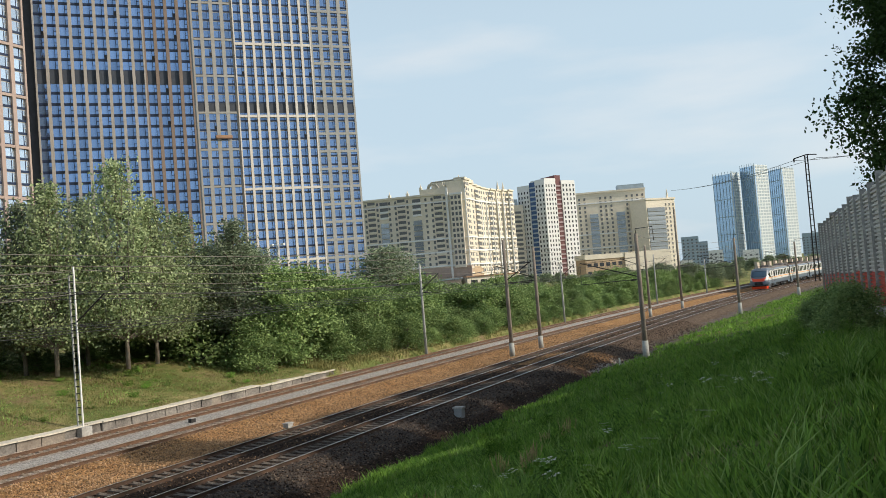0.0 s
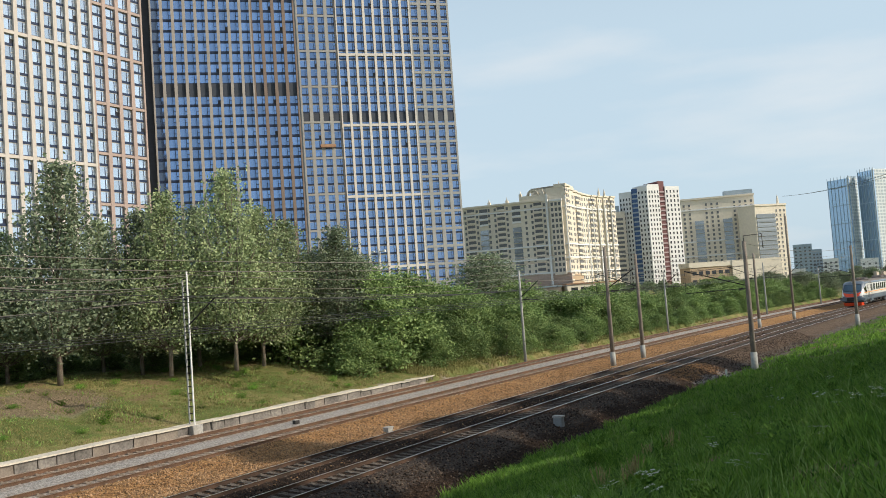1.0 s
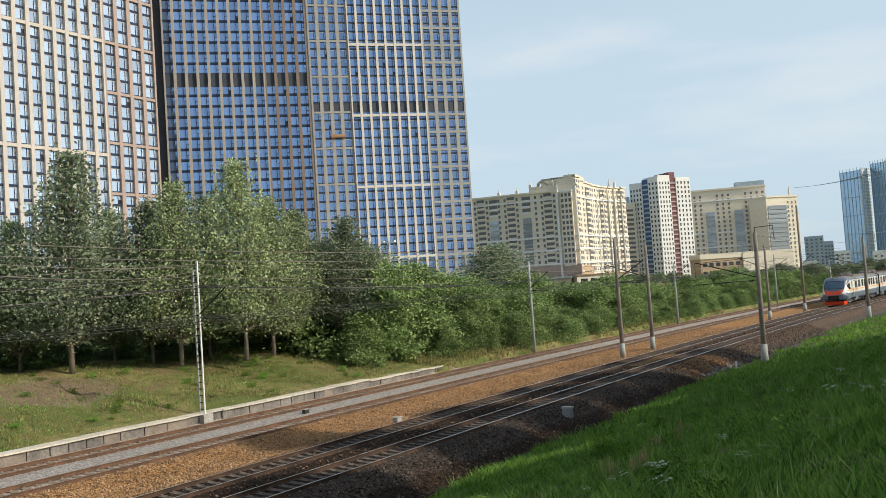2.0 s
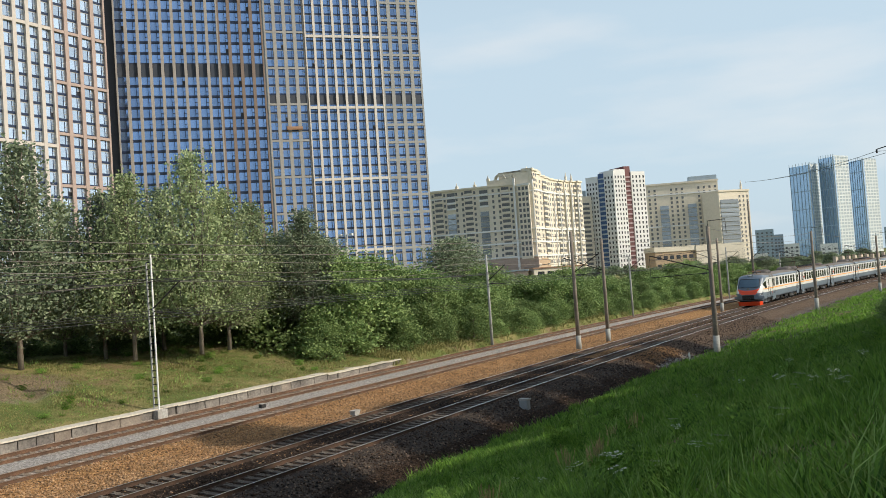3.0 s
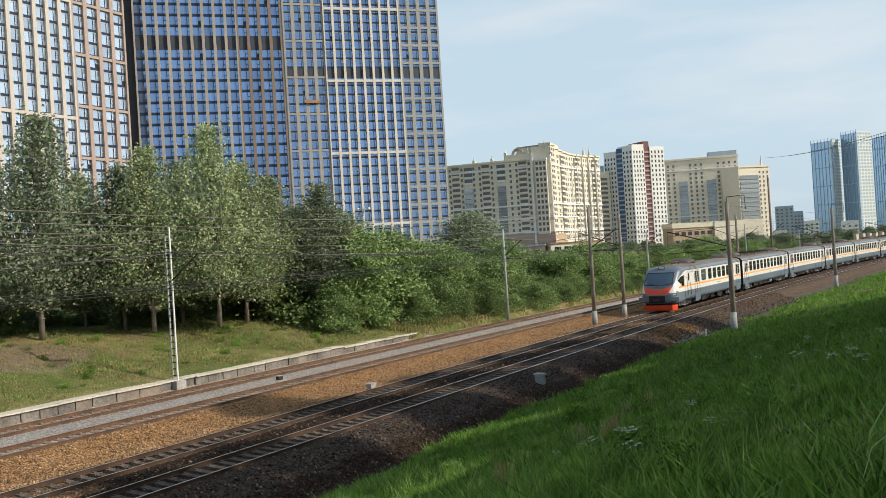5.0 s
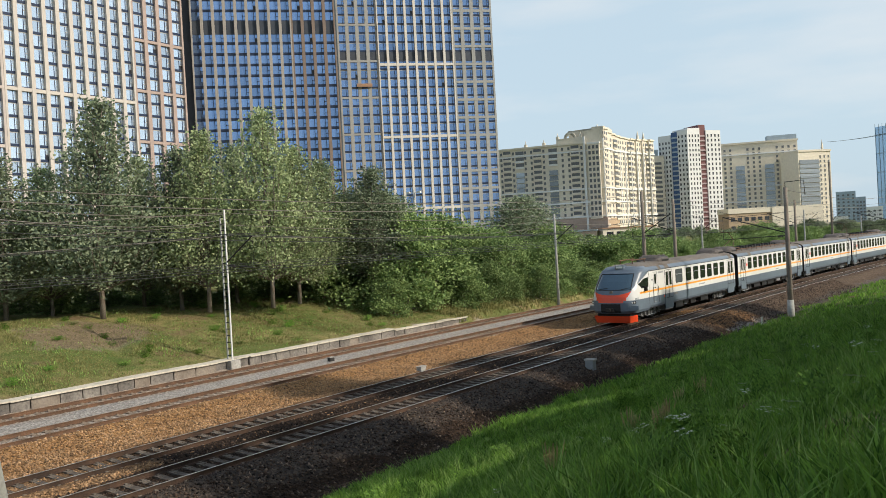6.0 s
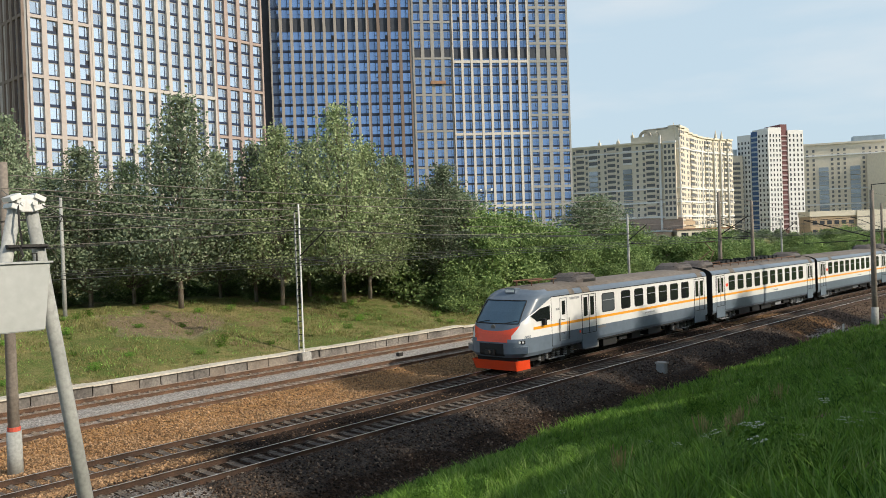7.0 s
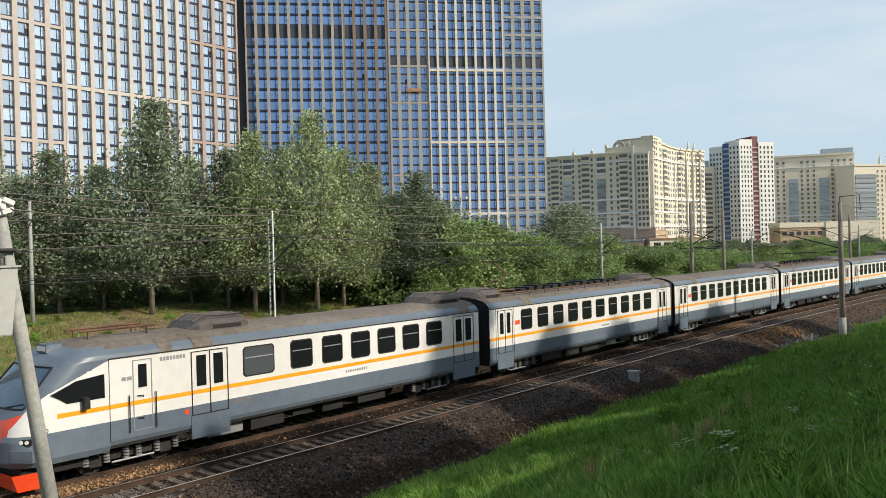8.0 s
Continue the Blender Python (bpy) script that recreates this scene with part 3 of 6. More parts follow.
def block_face(owner, x0, x1, z0, z1, fh, cols, mats, win=(1.5, 1.6), limit=60, skip=(), pair=False):
    """Rows of small windows on a plain wall."""
    cw = (x1 - x0) / cols
    rest, n = Geo(), 0
    g = Geo()
    small_window(g, 0, 0, *win)
    me = g.mesh("window", mats)
    z = z0
    while z + fh <= z1 + 0.1:
        for i in range(cols):
            if i in skip:
                continue
            x = x0 + (i + 0.5) * cw - win[0] / 2
            if n < limit:
                part("window", me, mats, owner, m=pose(x, 0, z + 0.8))
                n += 1
            else:
                small_window(rest, x, z + 0.8, *win)
        z += fh
    if rest.f:
        tagged(part("window_field", rest, mats, owner), kind="stuff")


def solid(owner, name, x0, x1, depth, z0, z1, mat, y0=0.0):
    g = Geo()
    g.box(x0, y0, z0, x1, depth, z1)
    return part(name, g, mat, owner)


def balconies(owner, x, w, z0, z1, fh, mat, glass):
    """A bay column of loggias with parapets and glazing."""
    g, r = Geo(), Geo()
    g.box(0, -0.7, 0.1, w, -0.02, 1.15)
    r.box(0.1, -0.25, 1.2, w - 0.1, -0.03, fh - 0.25)
    parapet, glazing = g.mesh("balcony", [mat]), r.mesh("glazing", [glass])
    z = z0
    while z + fh <= z1:
        b = part("balcony", parapet, mat, owner, m=pose(x, 0, z))
        part("glazing", glazing, glass, b)
        z += fh


def yellow_block():
    p, q = polar(-32.6, 472), polar(-25.05, 455)
    w = (q - p).length
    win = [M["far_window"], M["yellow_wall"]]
    t = thing("apartment_block", "pale yellow block with loggias and an ornate roofline", "apartment building", face_frame(p, q))
    solid(t, "wall", 0, w, 22, 0, 54.5, M["yellow_wall"])
    solid(t, "wall", w * 0.59, w * 0.83, 22, 54.5, 57.5, M["yellow_wall"])
    solid(t, "wall", w * 0.83, w, 22, 54.5, 60.6, M["yellow_wall"], 0.6)
    solid(t, "parapet", w * 0.90, w + 0.2, 22, 60.6, 62.4, M["yellow_wall"], 0.4)
    solid(t, "base", -0.3, w + 0.3, 22, 0, 13.6, M["rosy_base"], -0.4)
    for z in (14, 21.7, 29, 49.5):
        solid(t, "cornice", -0.2, w + 0.2, 0.0, z, z + 0.8, M["white_wall"], -0.9 if z < 40 else -0.4)
    solid(t, "cornice", -0.2, w * 0.83, 0.0, 53.8, 54.8, M["yellow_wall"], -0.8)
    bays = ((2, 0), (4, 1), (7, 0), (9.4, 1), (13, 0))
    block_face(t, 0, w, 14.2, 53.5, 3.0, 18, win, (1.2, 1.6), 100, skip=(2, 4, 7, 9, 10, 13, 15, 16, 17))
    block_face(t, 0, w, 1.2, 13, 3.0, 18, [M["far_window"], M["rosy_base"]], (1.4, 1.7), 60, skip=(15, 16, 17))
    for i, glazed in bays:
        if glazed:
            balconies(t, w / 18 * i - 0.4, w / 18 + 1.4, 2, 43, 3.0, M["grey_glass"], M["grey_glass"])
            balconies(t, w / 18 * i - 0.4, w / 18 + 1.4, 43, 53, 3.3, M["white_wall"], M["far_window"])
        else:
            balconies(t, w / 18 * i - 0.6, w / 18 + 1.0, 14.5, 54, 3.0, M["yellow_wall"], M["far_window"])
    # pale corner pilaster and the projecting bay beside it
    solid(t, "pilaster", w * 0.825, w * 0.842, 0, 0, 57.5, M["white_wall"], -1.0)
    solid(t, "bay", w * 0.865, w * 0.965, 0, 13, 53.0, M["yellow_wall"], -1.8)
    solid(t, "bay_cap", w * 0.86, w * 0.97, 0, 53.0, 54.0, M["white_wall"], -2.1)
    panes = Geo()
    panes.box(0, -1.9, 0, w * 0.02, -1.81, 1.8)
    me = panes.mesh("window", [M["far_window"]])
    for k in range(13):
        for x in (0.872, 0.905, 0.937):
            part("window", me, M["far_window"], t, m=pose(w * x, 0, 14.5 + 3.0 * k))
    arch = Geo()
    for k in range(13):
        a = math.pi * k / 12
        arch.box(-0.7, -0.5, -0.55, 0.7, 0.8, 0.55, at=pose(w * 0.71 + 2.6 * math.cos(a), 0.6, 57.5 + 2.6 * math.sin(a), 0, math.degrees(-a), 0))
    part("roof_arch", arch, M["yellow_wall"], t)
    for x, z in ((0.31, 54.8), (0.475, 54.8), (0.60, 57.4), (0.80, 57.4)):
        x = w * x
        g = Geo()
        g.box(x - 0.7, 0, z, x + 0.7, 2, z + 1.5)
        g.tube([(x, 1, z + 1.5), (x, 1, z + 3.4)], [0.45, 0.05], 6)
        part("pinnacle", g, M["yellow_wall"], t)
    # the lit wing, bowed inwards
    a, b = polar(-25.05, 455), polar(-21.75, 520)
    wing = thing("apartment_block", "sunlit yellow wing with a bowed front", "apartment building", face_frame(a, b))
    n, ln = 10, (b - a).length
    win2 = [M["far_window"], M["yellow_wall"]]
    tops = [61.8, 60.4, 59.8, 59.4, 59.0, 58.8, 58.8, 58.8, 59.0, 59.2]
    for i in range(n):
        x0, x1 = ln * i / n, ln * (i + 1) / n
        bow = 4.0 * math.sin(math.pi * (i + 0.5) / n)
        g = Geo()
        g.box(x0, bow, 0, x1, bow + 20, tops[i])
        g.box(x0, bow - 0.7, tops[i] - 0.9, x1, bow + 20.2, tops[i])
        part("wall", g, M["yellow_wall"], wing)
        c = Geo()
        for z in (14, 21.7, 29, 50):
            c.box(x0, bow - 0.5, z, x1, bow - 0.01, z + 0.9)
        part("cornice", c, M["white_wall"], wing)
        bs = Geo()
        bs.box(x0, bow - 0.35, 0, x1, bow - 0.01, 8 if i > 2 else 13)
        part("base", bs, M["tan_wall"] if i < 3 else M["yellow_wall"], wing)
        pl = Geo()
        pl.box(x0 - 0.35, bow - 0.55, 8, x0 + 0.35, bow - 0.02, tops[i] - 6)
        part("pilaster", pl, M["white_wall"], wing)
        g = Geo()
        z = 9.0
        while z < tops[i] - 4:
            for k in range(2):
                xx = x0 + (k + 0.5) * (x1 - x0) / 2
                if (i + k) % 3 == 0:
                    g.box(xx - 1.7, bow - 0.8, z - 0.1, xx + 1.7, bow - 0.02, z + 0.95, 1)
                    g.box(xx - 1.6, bow - 0.3, z + 1.0, xx + 1.6, bow - 0.02, z + 2.6, 0)
                else:
                    g.box(xx - 0.7, bow - 0.08, z + 0.8, xx + 0.7, bow - 0.02, z + 2.5, 0)
            z += 3.0
        tagged(part("window_column", g, [M["far_window"], M["yellow_wall"]], wing), kind="stuff")
    for x in (ln * 0.02, ln * 0.78, ln * 0.9):
        g = Geo()
        g.tube([(x, 4, 57), (x, 4, 61), (x, 4, 64)], [0.8, 0.7, 0.05], 6)
        part("pinnacle", g, M["yellow_wall"], wing)
    rear = thing("apartment_block", "tan rear block with stacked loggias", "apartment building", face_frame(polar(-22.3, 545), polar(-21.2, 552)))
    wr = (polar(-22.3, 545) - polar(-21.2, 552)).length
    solid(rear, "wall", 0, wr, 14, 0, 52, M["yellow_wall"])
    solid(rear, "roof_house", 0.5, wr * 0.8, 10, 52, 56, M["haze_wall"], 2)
    balconies(rear, wr * 0.35, wr * 0.5, 3, 50, 3.0, M["yellow_wall"], M["far_window"])
    low = thing("market_hall", "low beige hall at the foot of the yellow block", "building", face_frame(polar(-25.4, 430), polar(-21.7, 440)))
    solid(low, "wall", 0, 28, 14, 0, 7, M["yellow_wall"])
    solid(low, "roof", -0.5, 28.5, 14.5, 7, 7.8, M["stone_base"], -0.5)
    for i in range(5):
        g = Geo()
        g.box(2 + i * 5.2, -0.08, 2.5, 5.5 + i * 5.2, -0.02, 5.6)
        part("window", g, M["window_dark"], low)
    podium = thing("podium", "long grey podium building behind the bushes", "building", face_frame(polar(-33.5, 440), polar(-25.6, 430)))
    solid(podium, "wall", 0, 59, 18, 0, 6.5, M["rosy_base"])
    solid(podium, "roof", -0.4, 59.4, 18.4, 6.5, 7.4, M["haze_wall"], -0.4)


def white_block():
    p, c, q = polar(-21.5, 556), polar(-19.6, 545), polar(-17.58, 560)
    t = thing("apartment_block", "white block with a blue glazed stair and a dark red stripe", "apartment building", face_frame(p, c))
    w = (c - p).length
    win = [M["mid_window"], M["white_wall"]]
    top = 64.5
    solid(t, "wall", 0, w * 0.42, 16, 0, top, M["white_wall"])
    solid(t, "stair_glazing", w * 0.42, w * 0.66, 16, 0, top + 1.5, M["stair_glass"], 0.8)
    solid(t, "wall", w * 0.66, w, 16, 0, top + 2, M["white_wall"], -0.6)
    block_face(t, 0, w * 0.42, 1, top - 1, 3.0, 4, win, (0.95, 1.6), 88)
    shelf = Geo()
    for k in range(21):
        shelf.box(w * 0.43, 0.5, 2 + k * 3.0, w * 0.65, 0.79, 3.0 + k * 3.0)
    tagged(part("stair_band", shelf, M["pale_blue_wall"], t), kind="stuff")
    holder = thing("apartment_block", "white projecting bay of the block", "apartment building", face_frame(p, c) @ pose(0, -0.6, 0))
    block_face(holder, w * 0.66, w, 1, top, 3.0, 3, win, (1.0, 1.6), 66)
    s = thing("apartment_block", "sunlit white flank with a dark red balcony stripe", "apartment building", face_frame(c, q))
    ws = (q - c).length
    solid(s, "wall", 0, ws * 0.36, 16, 0, top + 3, M["white_wall"])
    solid(s, "red_stripe", ws * 0.36, ws * 0.55, 16, 0, top + 5, M["dark_red_wall"], 0.8)
    solid(s, "wall", ws * 0.55, ws, 16, 0, top + 1.5, M["white_wall"])
    block_face(s, 0, ws * 0.36, 1, top, 3.0, 4, win, (0.9, 1.6), 88)
    block_face(s, ws * 0.55, ws, 1, top, 3.0, 4, win, (1.1, 1.7), 88)
    ledge = Geo()
    ledge.box(ws * 0.37, 0.1, 0, ws * 0.54, 0.79, 0.9)
    me = ledge.mesh("balcony", [M["rosy_ledge"]])
    for k in range(21):
        part("balcony", me, M["rosy_ledge"], s, m=pose(0, 0, 2 + k * 3.0))


def second_yellow():
    p, q = polar(-17.9, 600), polar(-13.0, 605)
    t = thing("apartment_block", "long pale yellow block with grey glazed bays", "apartment building", face_frame(p, q))
    w = (q - p).length
    win = [M["far_window"], M["yellow_wall"]]
    solid(t, "wall", 0, w, 18, 0, 60, M["yellow_wall"])
    solid(t, "cornice", -0.3, w + 0.3, 18, 59.4, 60.6, M["yellow_wall"], -0.8)
    solid(t, "roof_house", w * 0.64, w, 12, 60.6, 64, M["haze_wall"], 3)
    for z in (20, 30, 52):
        solid(t, "cornice", -0.2, w + 0.2, 0.0, z, z + 0.9, M["white_wall"], -0.5)
    block_face(t, 0, w, 3, 59, 3.0, 14, win, (1.4, 1.7), 80, skip=(3, 4, 8, 9))
    for x in (0.235, 0.595):
        balconies(t, w * x, w * 0.115, 3, 46, 3.0, M["grey_glass"], M["grey_glass"])
    a, b = polar(-13.0, 585), polar(-11.15, 600)
    e = thing("apartment_block", "end wing of the yellow block with a grey glazed front", "apartment building", face_frame(a, b))
    we = (b - a).length
    solid(e, "wall", 0, we, 18, 0, 50, M["yellow_wall"])
    solid(e, "cornice", -0.3, we + 0.3, 18, 50, 51.2, M["yellow_wall"], -0.6)
    balconies(e, 0.8, we * 0.6, 3, 46, 3.0, M["grey_glass"], M["grey_glass"])
    block_face(e, we * 0.62, we, 3, 48, 3.0, 3, win, (1.2, 1.6), 48)
    g = Geo()
    g.tube([(we * 0.85, 3, 51), (we * 0.85, 3, 54), (we * 0.85, 3, 58)], [0.9, 0.8, 0.05], 6)
    part("pinnacle", g, M["yellow_wall"], e)
    h = thing("school_building", "low cream building with arched windows", "building", face_frame(polar(-17.3, 520), polar(-11.6, 545)))
    solid(h, "wall", 0, 26, 16, 0, 12, M["tan_wall"])
    solid(h, "roof", -0.5, 26.5, 16.5, 12, 15.0, M["yellow_wall"], -0.5)
    solid(h, "wall", 26, 57, 16, 0, 15, M["yellow_wall"], -1)
    block_face(h, 30, 57, 1.5, 14, 4.2, 8, [M["mid_window"], M["white_wall"]], (1.6, 2.4), 60)
    g = Geo()
    g.box(0, -0.12, 0, 2.6, -0.02, 2.2)
    me = g.mesh("window", [M["mid_window"]])
    for z in (2.4, 7.4):
        for k in range(6):
            part("window", me, M["mid_window"], h, m=pose(1.2 + k * 4.1, 0, z))


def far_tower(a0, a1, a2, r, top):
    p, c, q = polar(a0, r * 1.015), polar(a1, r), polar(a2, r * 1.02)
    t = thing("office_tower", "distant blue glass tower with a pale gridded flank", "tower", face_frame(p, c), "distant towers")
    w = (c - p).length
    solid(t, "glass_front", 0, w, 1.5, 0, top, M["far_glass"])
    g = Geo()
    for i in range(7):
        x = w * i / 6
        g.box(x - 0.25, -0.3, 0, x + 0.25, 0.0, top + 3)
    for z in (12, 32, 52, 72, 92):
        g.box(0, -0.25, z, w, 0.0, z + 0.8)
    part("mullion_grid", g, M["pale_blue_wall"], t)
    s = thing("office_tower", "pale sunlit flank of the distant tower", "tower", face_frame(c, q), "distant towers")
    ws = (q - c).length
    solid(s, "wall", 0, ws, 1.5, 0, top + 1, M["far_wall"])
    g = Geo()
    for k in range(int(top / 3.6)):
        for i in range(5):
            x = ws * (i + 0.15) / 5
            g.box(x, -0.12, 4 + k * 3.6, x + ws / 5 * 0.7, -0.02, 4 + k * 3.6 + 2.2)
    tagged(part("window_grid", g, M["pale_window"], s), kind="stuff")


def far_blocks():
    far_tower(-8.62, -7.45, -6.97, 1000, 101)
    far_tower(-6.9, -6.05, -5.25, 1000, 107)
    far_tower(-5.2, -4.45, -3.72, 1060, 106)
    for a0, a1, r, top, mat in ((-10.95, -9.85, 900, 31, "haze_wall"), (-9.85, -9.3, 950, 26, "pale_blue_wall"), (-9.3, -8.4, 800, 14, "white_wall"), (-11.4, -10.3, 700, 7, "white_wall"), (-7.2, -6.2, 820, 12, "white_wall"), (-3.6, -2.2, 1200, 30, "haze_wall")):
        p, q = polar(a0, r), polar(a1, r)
        t = thing("distant_block", "far block beyond the railway, paled blue-grey for haze", "building", face_frame(p, q), "distant blocks")
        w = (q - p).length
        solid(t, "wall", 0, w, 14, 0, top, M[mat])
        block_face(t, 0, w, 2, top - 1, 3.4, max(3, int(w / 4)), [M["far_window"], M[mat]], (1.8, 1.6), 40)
    # beige barrier on the far side of the line
    w = thing("noise_barrier", "long beige concrete barrier beyond the tracks", "wall")
    y = 196.0
    while y < 330:
        g = Geo()
        g.box(-31.2 + bend(y), y, 0, -30.9 + bend(y), y + 5.9, 5.2)
        g.box(-31.35 + bend(y), y - 0.2, 0, -30.75 + bend(y), y + 0.2, 5.4)
        part("panel", g, M["beige_wall"], w)
        y += 6


def tower_podium():
    """The pale low building at the feet of the towers."""
    p, q = Vector((-150, 60, 0)), Vector((-118, 150, 0))
    t = thing("podium", "long pale low building at the feet of the towers", "building", face_frame(p, q))
    w = (q - p).length
    solid(t, "wall", 0, w, 9, 0, 6.4, M["white_wall"])
    solid(t, "roof", -0.4, w + 0.4, 9.4, 6.4, 7.1, M["facade_grey"], -0.4)
    g = Geo()
    g.box(0, -0.06, 0, 3.2, -0.01, 2.2)
    me = g.mesh("window", [M["mid_window"]])
    for k in range(int(w / 6)):
        part("window", me, M["mid_window"], t, m=pose(1.5 + k * 6, 0, 3.4))


tower_podium()
tower_left()
tower_dark()
tower_white()
yellow_block()
white_block()
second_yellow()
far_blocks()


# ---- plants ----
def leaf_cards(centres, sizes, rng, droop=0.3):
    """Leaf blades: two-triangle diamonds with random turns, as arrays."""
    n = len(centres)
    d1 = rng.normal(size=(n, 3))
    d1 /= np.linalg.norm(d1, axis=1)[:, None]
    d2 = rng.normal(size=(n, 3))
    d2[:, 2] -= droop
    d2 -= d1 * (d1 * d2).sum(1)[:, None]
    d2 /= np.linalg.norm(d2, axis=1)[:, None] + 1e-9
    s = sizes[:, None]
    v = np.stack([centres - d1 * s * 0.5, centres + d2 * s * 0.32, centres + d1 * s * 0.5, centres - d2 * s * 0.32], 1).reshape(-1, 3)
    f = np.arange(4 * n).reshape(-1, 4)
    return v, f


def array_mesh(name, v, f, mat):
    me = bpy.data.meshes.new(name)
    me.vertices.add(len(v))
    me.vertices.foreach_set("co", v.astype(np.float32).ravel())
    k = f.shape[1]
    me.loops.add(f.size)
    me.loops.foreach_set("vertex_index", f.astype(np.int32).ravel())
    me.polygons.add(len(f))
    me.polygons.foreach_set("loop_start", np.arange(0, f.size, k, dtype=np.int32))
    me.materials.append(mat)
    me.update(calc_edges=True)
    me.validate()
    return me


def make_tree(name, label, seed, tall, wide, low, leaf, leaves, size, top_shape=0.6, clumps=150, trunk_r=0.16, category="tree", clump=0.115):
    """Tapered trunk with limbs and a ragged crown of leaf clumps."""
    rng = np.random.default_rng(seed)
    t = thing(name, label, category, pose(0, 0, -500))
    g = Geo()
    lean = rng.normal(size=2) * 0.02 * tall
    path = [(lean[0] * s * s + 0.1 * math.sin(5 * s + seed), lean[1] * s * s, tall * 0.96 * s) for s in np.linspace(0, 1, 9)]
    g.tube(path, [trunk_r * (1 - 0.9 * s) + 0.01 for s in np.linspace(0, 1, 9)], 7)
    part("trunk", g, M["bark"], t, smooth=True)
    limbs = Geo()
    centres = []
    for i in range(clumps):
        h = rng.uniform(0, 1) ** 0.85
        z = low + (tall - low) * h
        prof = (1 - h) ** top_shape * (0.55 + 0.45 * min(1, h * 5 + 0.2))
        a = rng.uniform(0, 2 * math.pi)
        lump = 0.75 + 0.25 * math.sin(3 * a + seed + 6 * h) + 0.22 * math.sin(17 * h + 2 * a + seed)
        rad = wide * prof * lump * rng.uniform(0.15, 1.0) ** 0.42
        c = np.array([rad * math.cos(a) + lean[0] * h, rad * math.sin(a) + lean[1] * h, z + rng.normal() * 0.25])
        centres.append(c)
        if i % 4 == 0:
            z0 = max(low * 0.7, z - rad * 0.9 - 0.4)
            s = z0 / tall
            limbs.tube([(lean[0] * s * s, lean[1] * s * s, z0), tuple((c * 0.5 + np.array([lean[0] * s, lean[1] * s, z0]) * 0.5) + np.array([0, 0, -0.15])), tuple(c)], [0.05, 0.03, 0.01], 4, caps=False)
    part("branchwork", limbs, M["bark"], t)
    per = leaves // clumps
    pts, sz = [], []
    for c in centres:
        spread = wide * clump * rng.uniform(0.6, 1.3) + 0.12
        pts.append(c + rng.normal(size=(per, 3)) * np.array([spread, spread, spread * 0.8]))
        sz.append(rng.uniform(0.6, 1.3, per) * size)
    v, f = leaf_cards(np.concatenate(pts), np.concatenate(sz), rng)
    tagged(part("crown", array_mesh("crown", v, f, leaf), leaf, t), "crown of many small leaves")
    return t


def branch_tree(name, label, seed, tall, wide, low, leaf, leaves, size, top_shape, boughs, rise, trunk_r=0.16):
    """A tree with boughs that climb off the trunk, leaf sprays along them and gaps between."""
    rng = np.random.default_rng(seed)
    t = thing(name, label, "tree", pose(0, 0, -500))
    lean = rng.normal(size=2) * 0.02 * tall

    def stem(z):
        k = z / tall
        return np.array([lean[0] * k * k + 0.1 * math.sin(5 * k + seed), lean[1] * k * k, z])

    g = Geo()
    g.tube([tuple(stem(tall * 0.97 * k)) for k in np.linspace(0, 1, 9)], [trunk_r * (1 - 0.92 * k) + 0.01 for k in np.linspace(0, 1, 9)], 7)
    part("trunk", g, M["bark"], t, smooth=True)
    limbs, centres, spreads = Geo(), [], []
    for i in range(boughs):
        h = ((i + rng.uniform(0, 1)) / boughs) ** 0.9
        a = i * 2.399 + rng.normal() * 0.35
        prof = max(0.02, 1 - h) ** top_shape * (0.6 + 0.4 * min(1, h * 5 + 0.2))
        reach = wide * prof * rng.uniform(0.55, 1.2) + 0.3
        up = reach * math.tan(radians(min(72, max(15, rng.normal(rise, 9)))))
        z1 = min(low + (tall - low) * h + 0.25 * up, tall - 0.1)
        foot = stem(max(low * 0.75, z1 - up))
        tip = stem(z1) + np.array([reach * math.cos(a), reach * math.sin(a), 0])
        mid = (foot + tip) / 2 + np.array([math.cos(a), math.sin(a), -0.6]) * 0.12 * reach
        limbs.tube([tuple(foot), tuple(mid), tuple(tip)], [0.05, 0.032, 0.008], 4, caps=False)
        sprays = 3 + int(reach * 2.2)
        for k in np.linspace(0.3, 1.04, sprays):
            c = foot * (1 - k) ** 2 + mid * 2 * k * (1 - k) + tip * k * k
            c = c + rng.normal(size=3) * np.array([0.16, 0.16, 0.1]) * reach * 0.7
            centres.append(c)
            spreads.append(rng.uniform(0.14, 0.36) + 0.05 * reach)
    for k in np.linspace(0.86, 1.0, 6):
        centres.append(stem(tall * k))
        spreads.append(0.16)
    part("branchwork", limbs, M["bark"], t)
    weight = np.array(spreads) ** 1.6
    counts = np.maximum(8, (leaves * weight / weight.sum()).astype(int))
    pts = np.concatenate([c + rng.normal(size=(n, 3)) * np.array([d, d, d * 0.75]) for c, d, n in zip(centres, spreads, counts)])
    v, f = leaf_cards(pts, rng.uniform(0.6, 1.35, len(pts)) * size, rng)
    tagged(part("crown", array_mesh("crown", v, f, leaf), leaf, t), "crown of many small leaves")
    return t


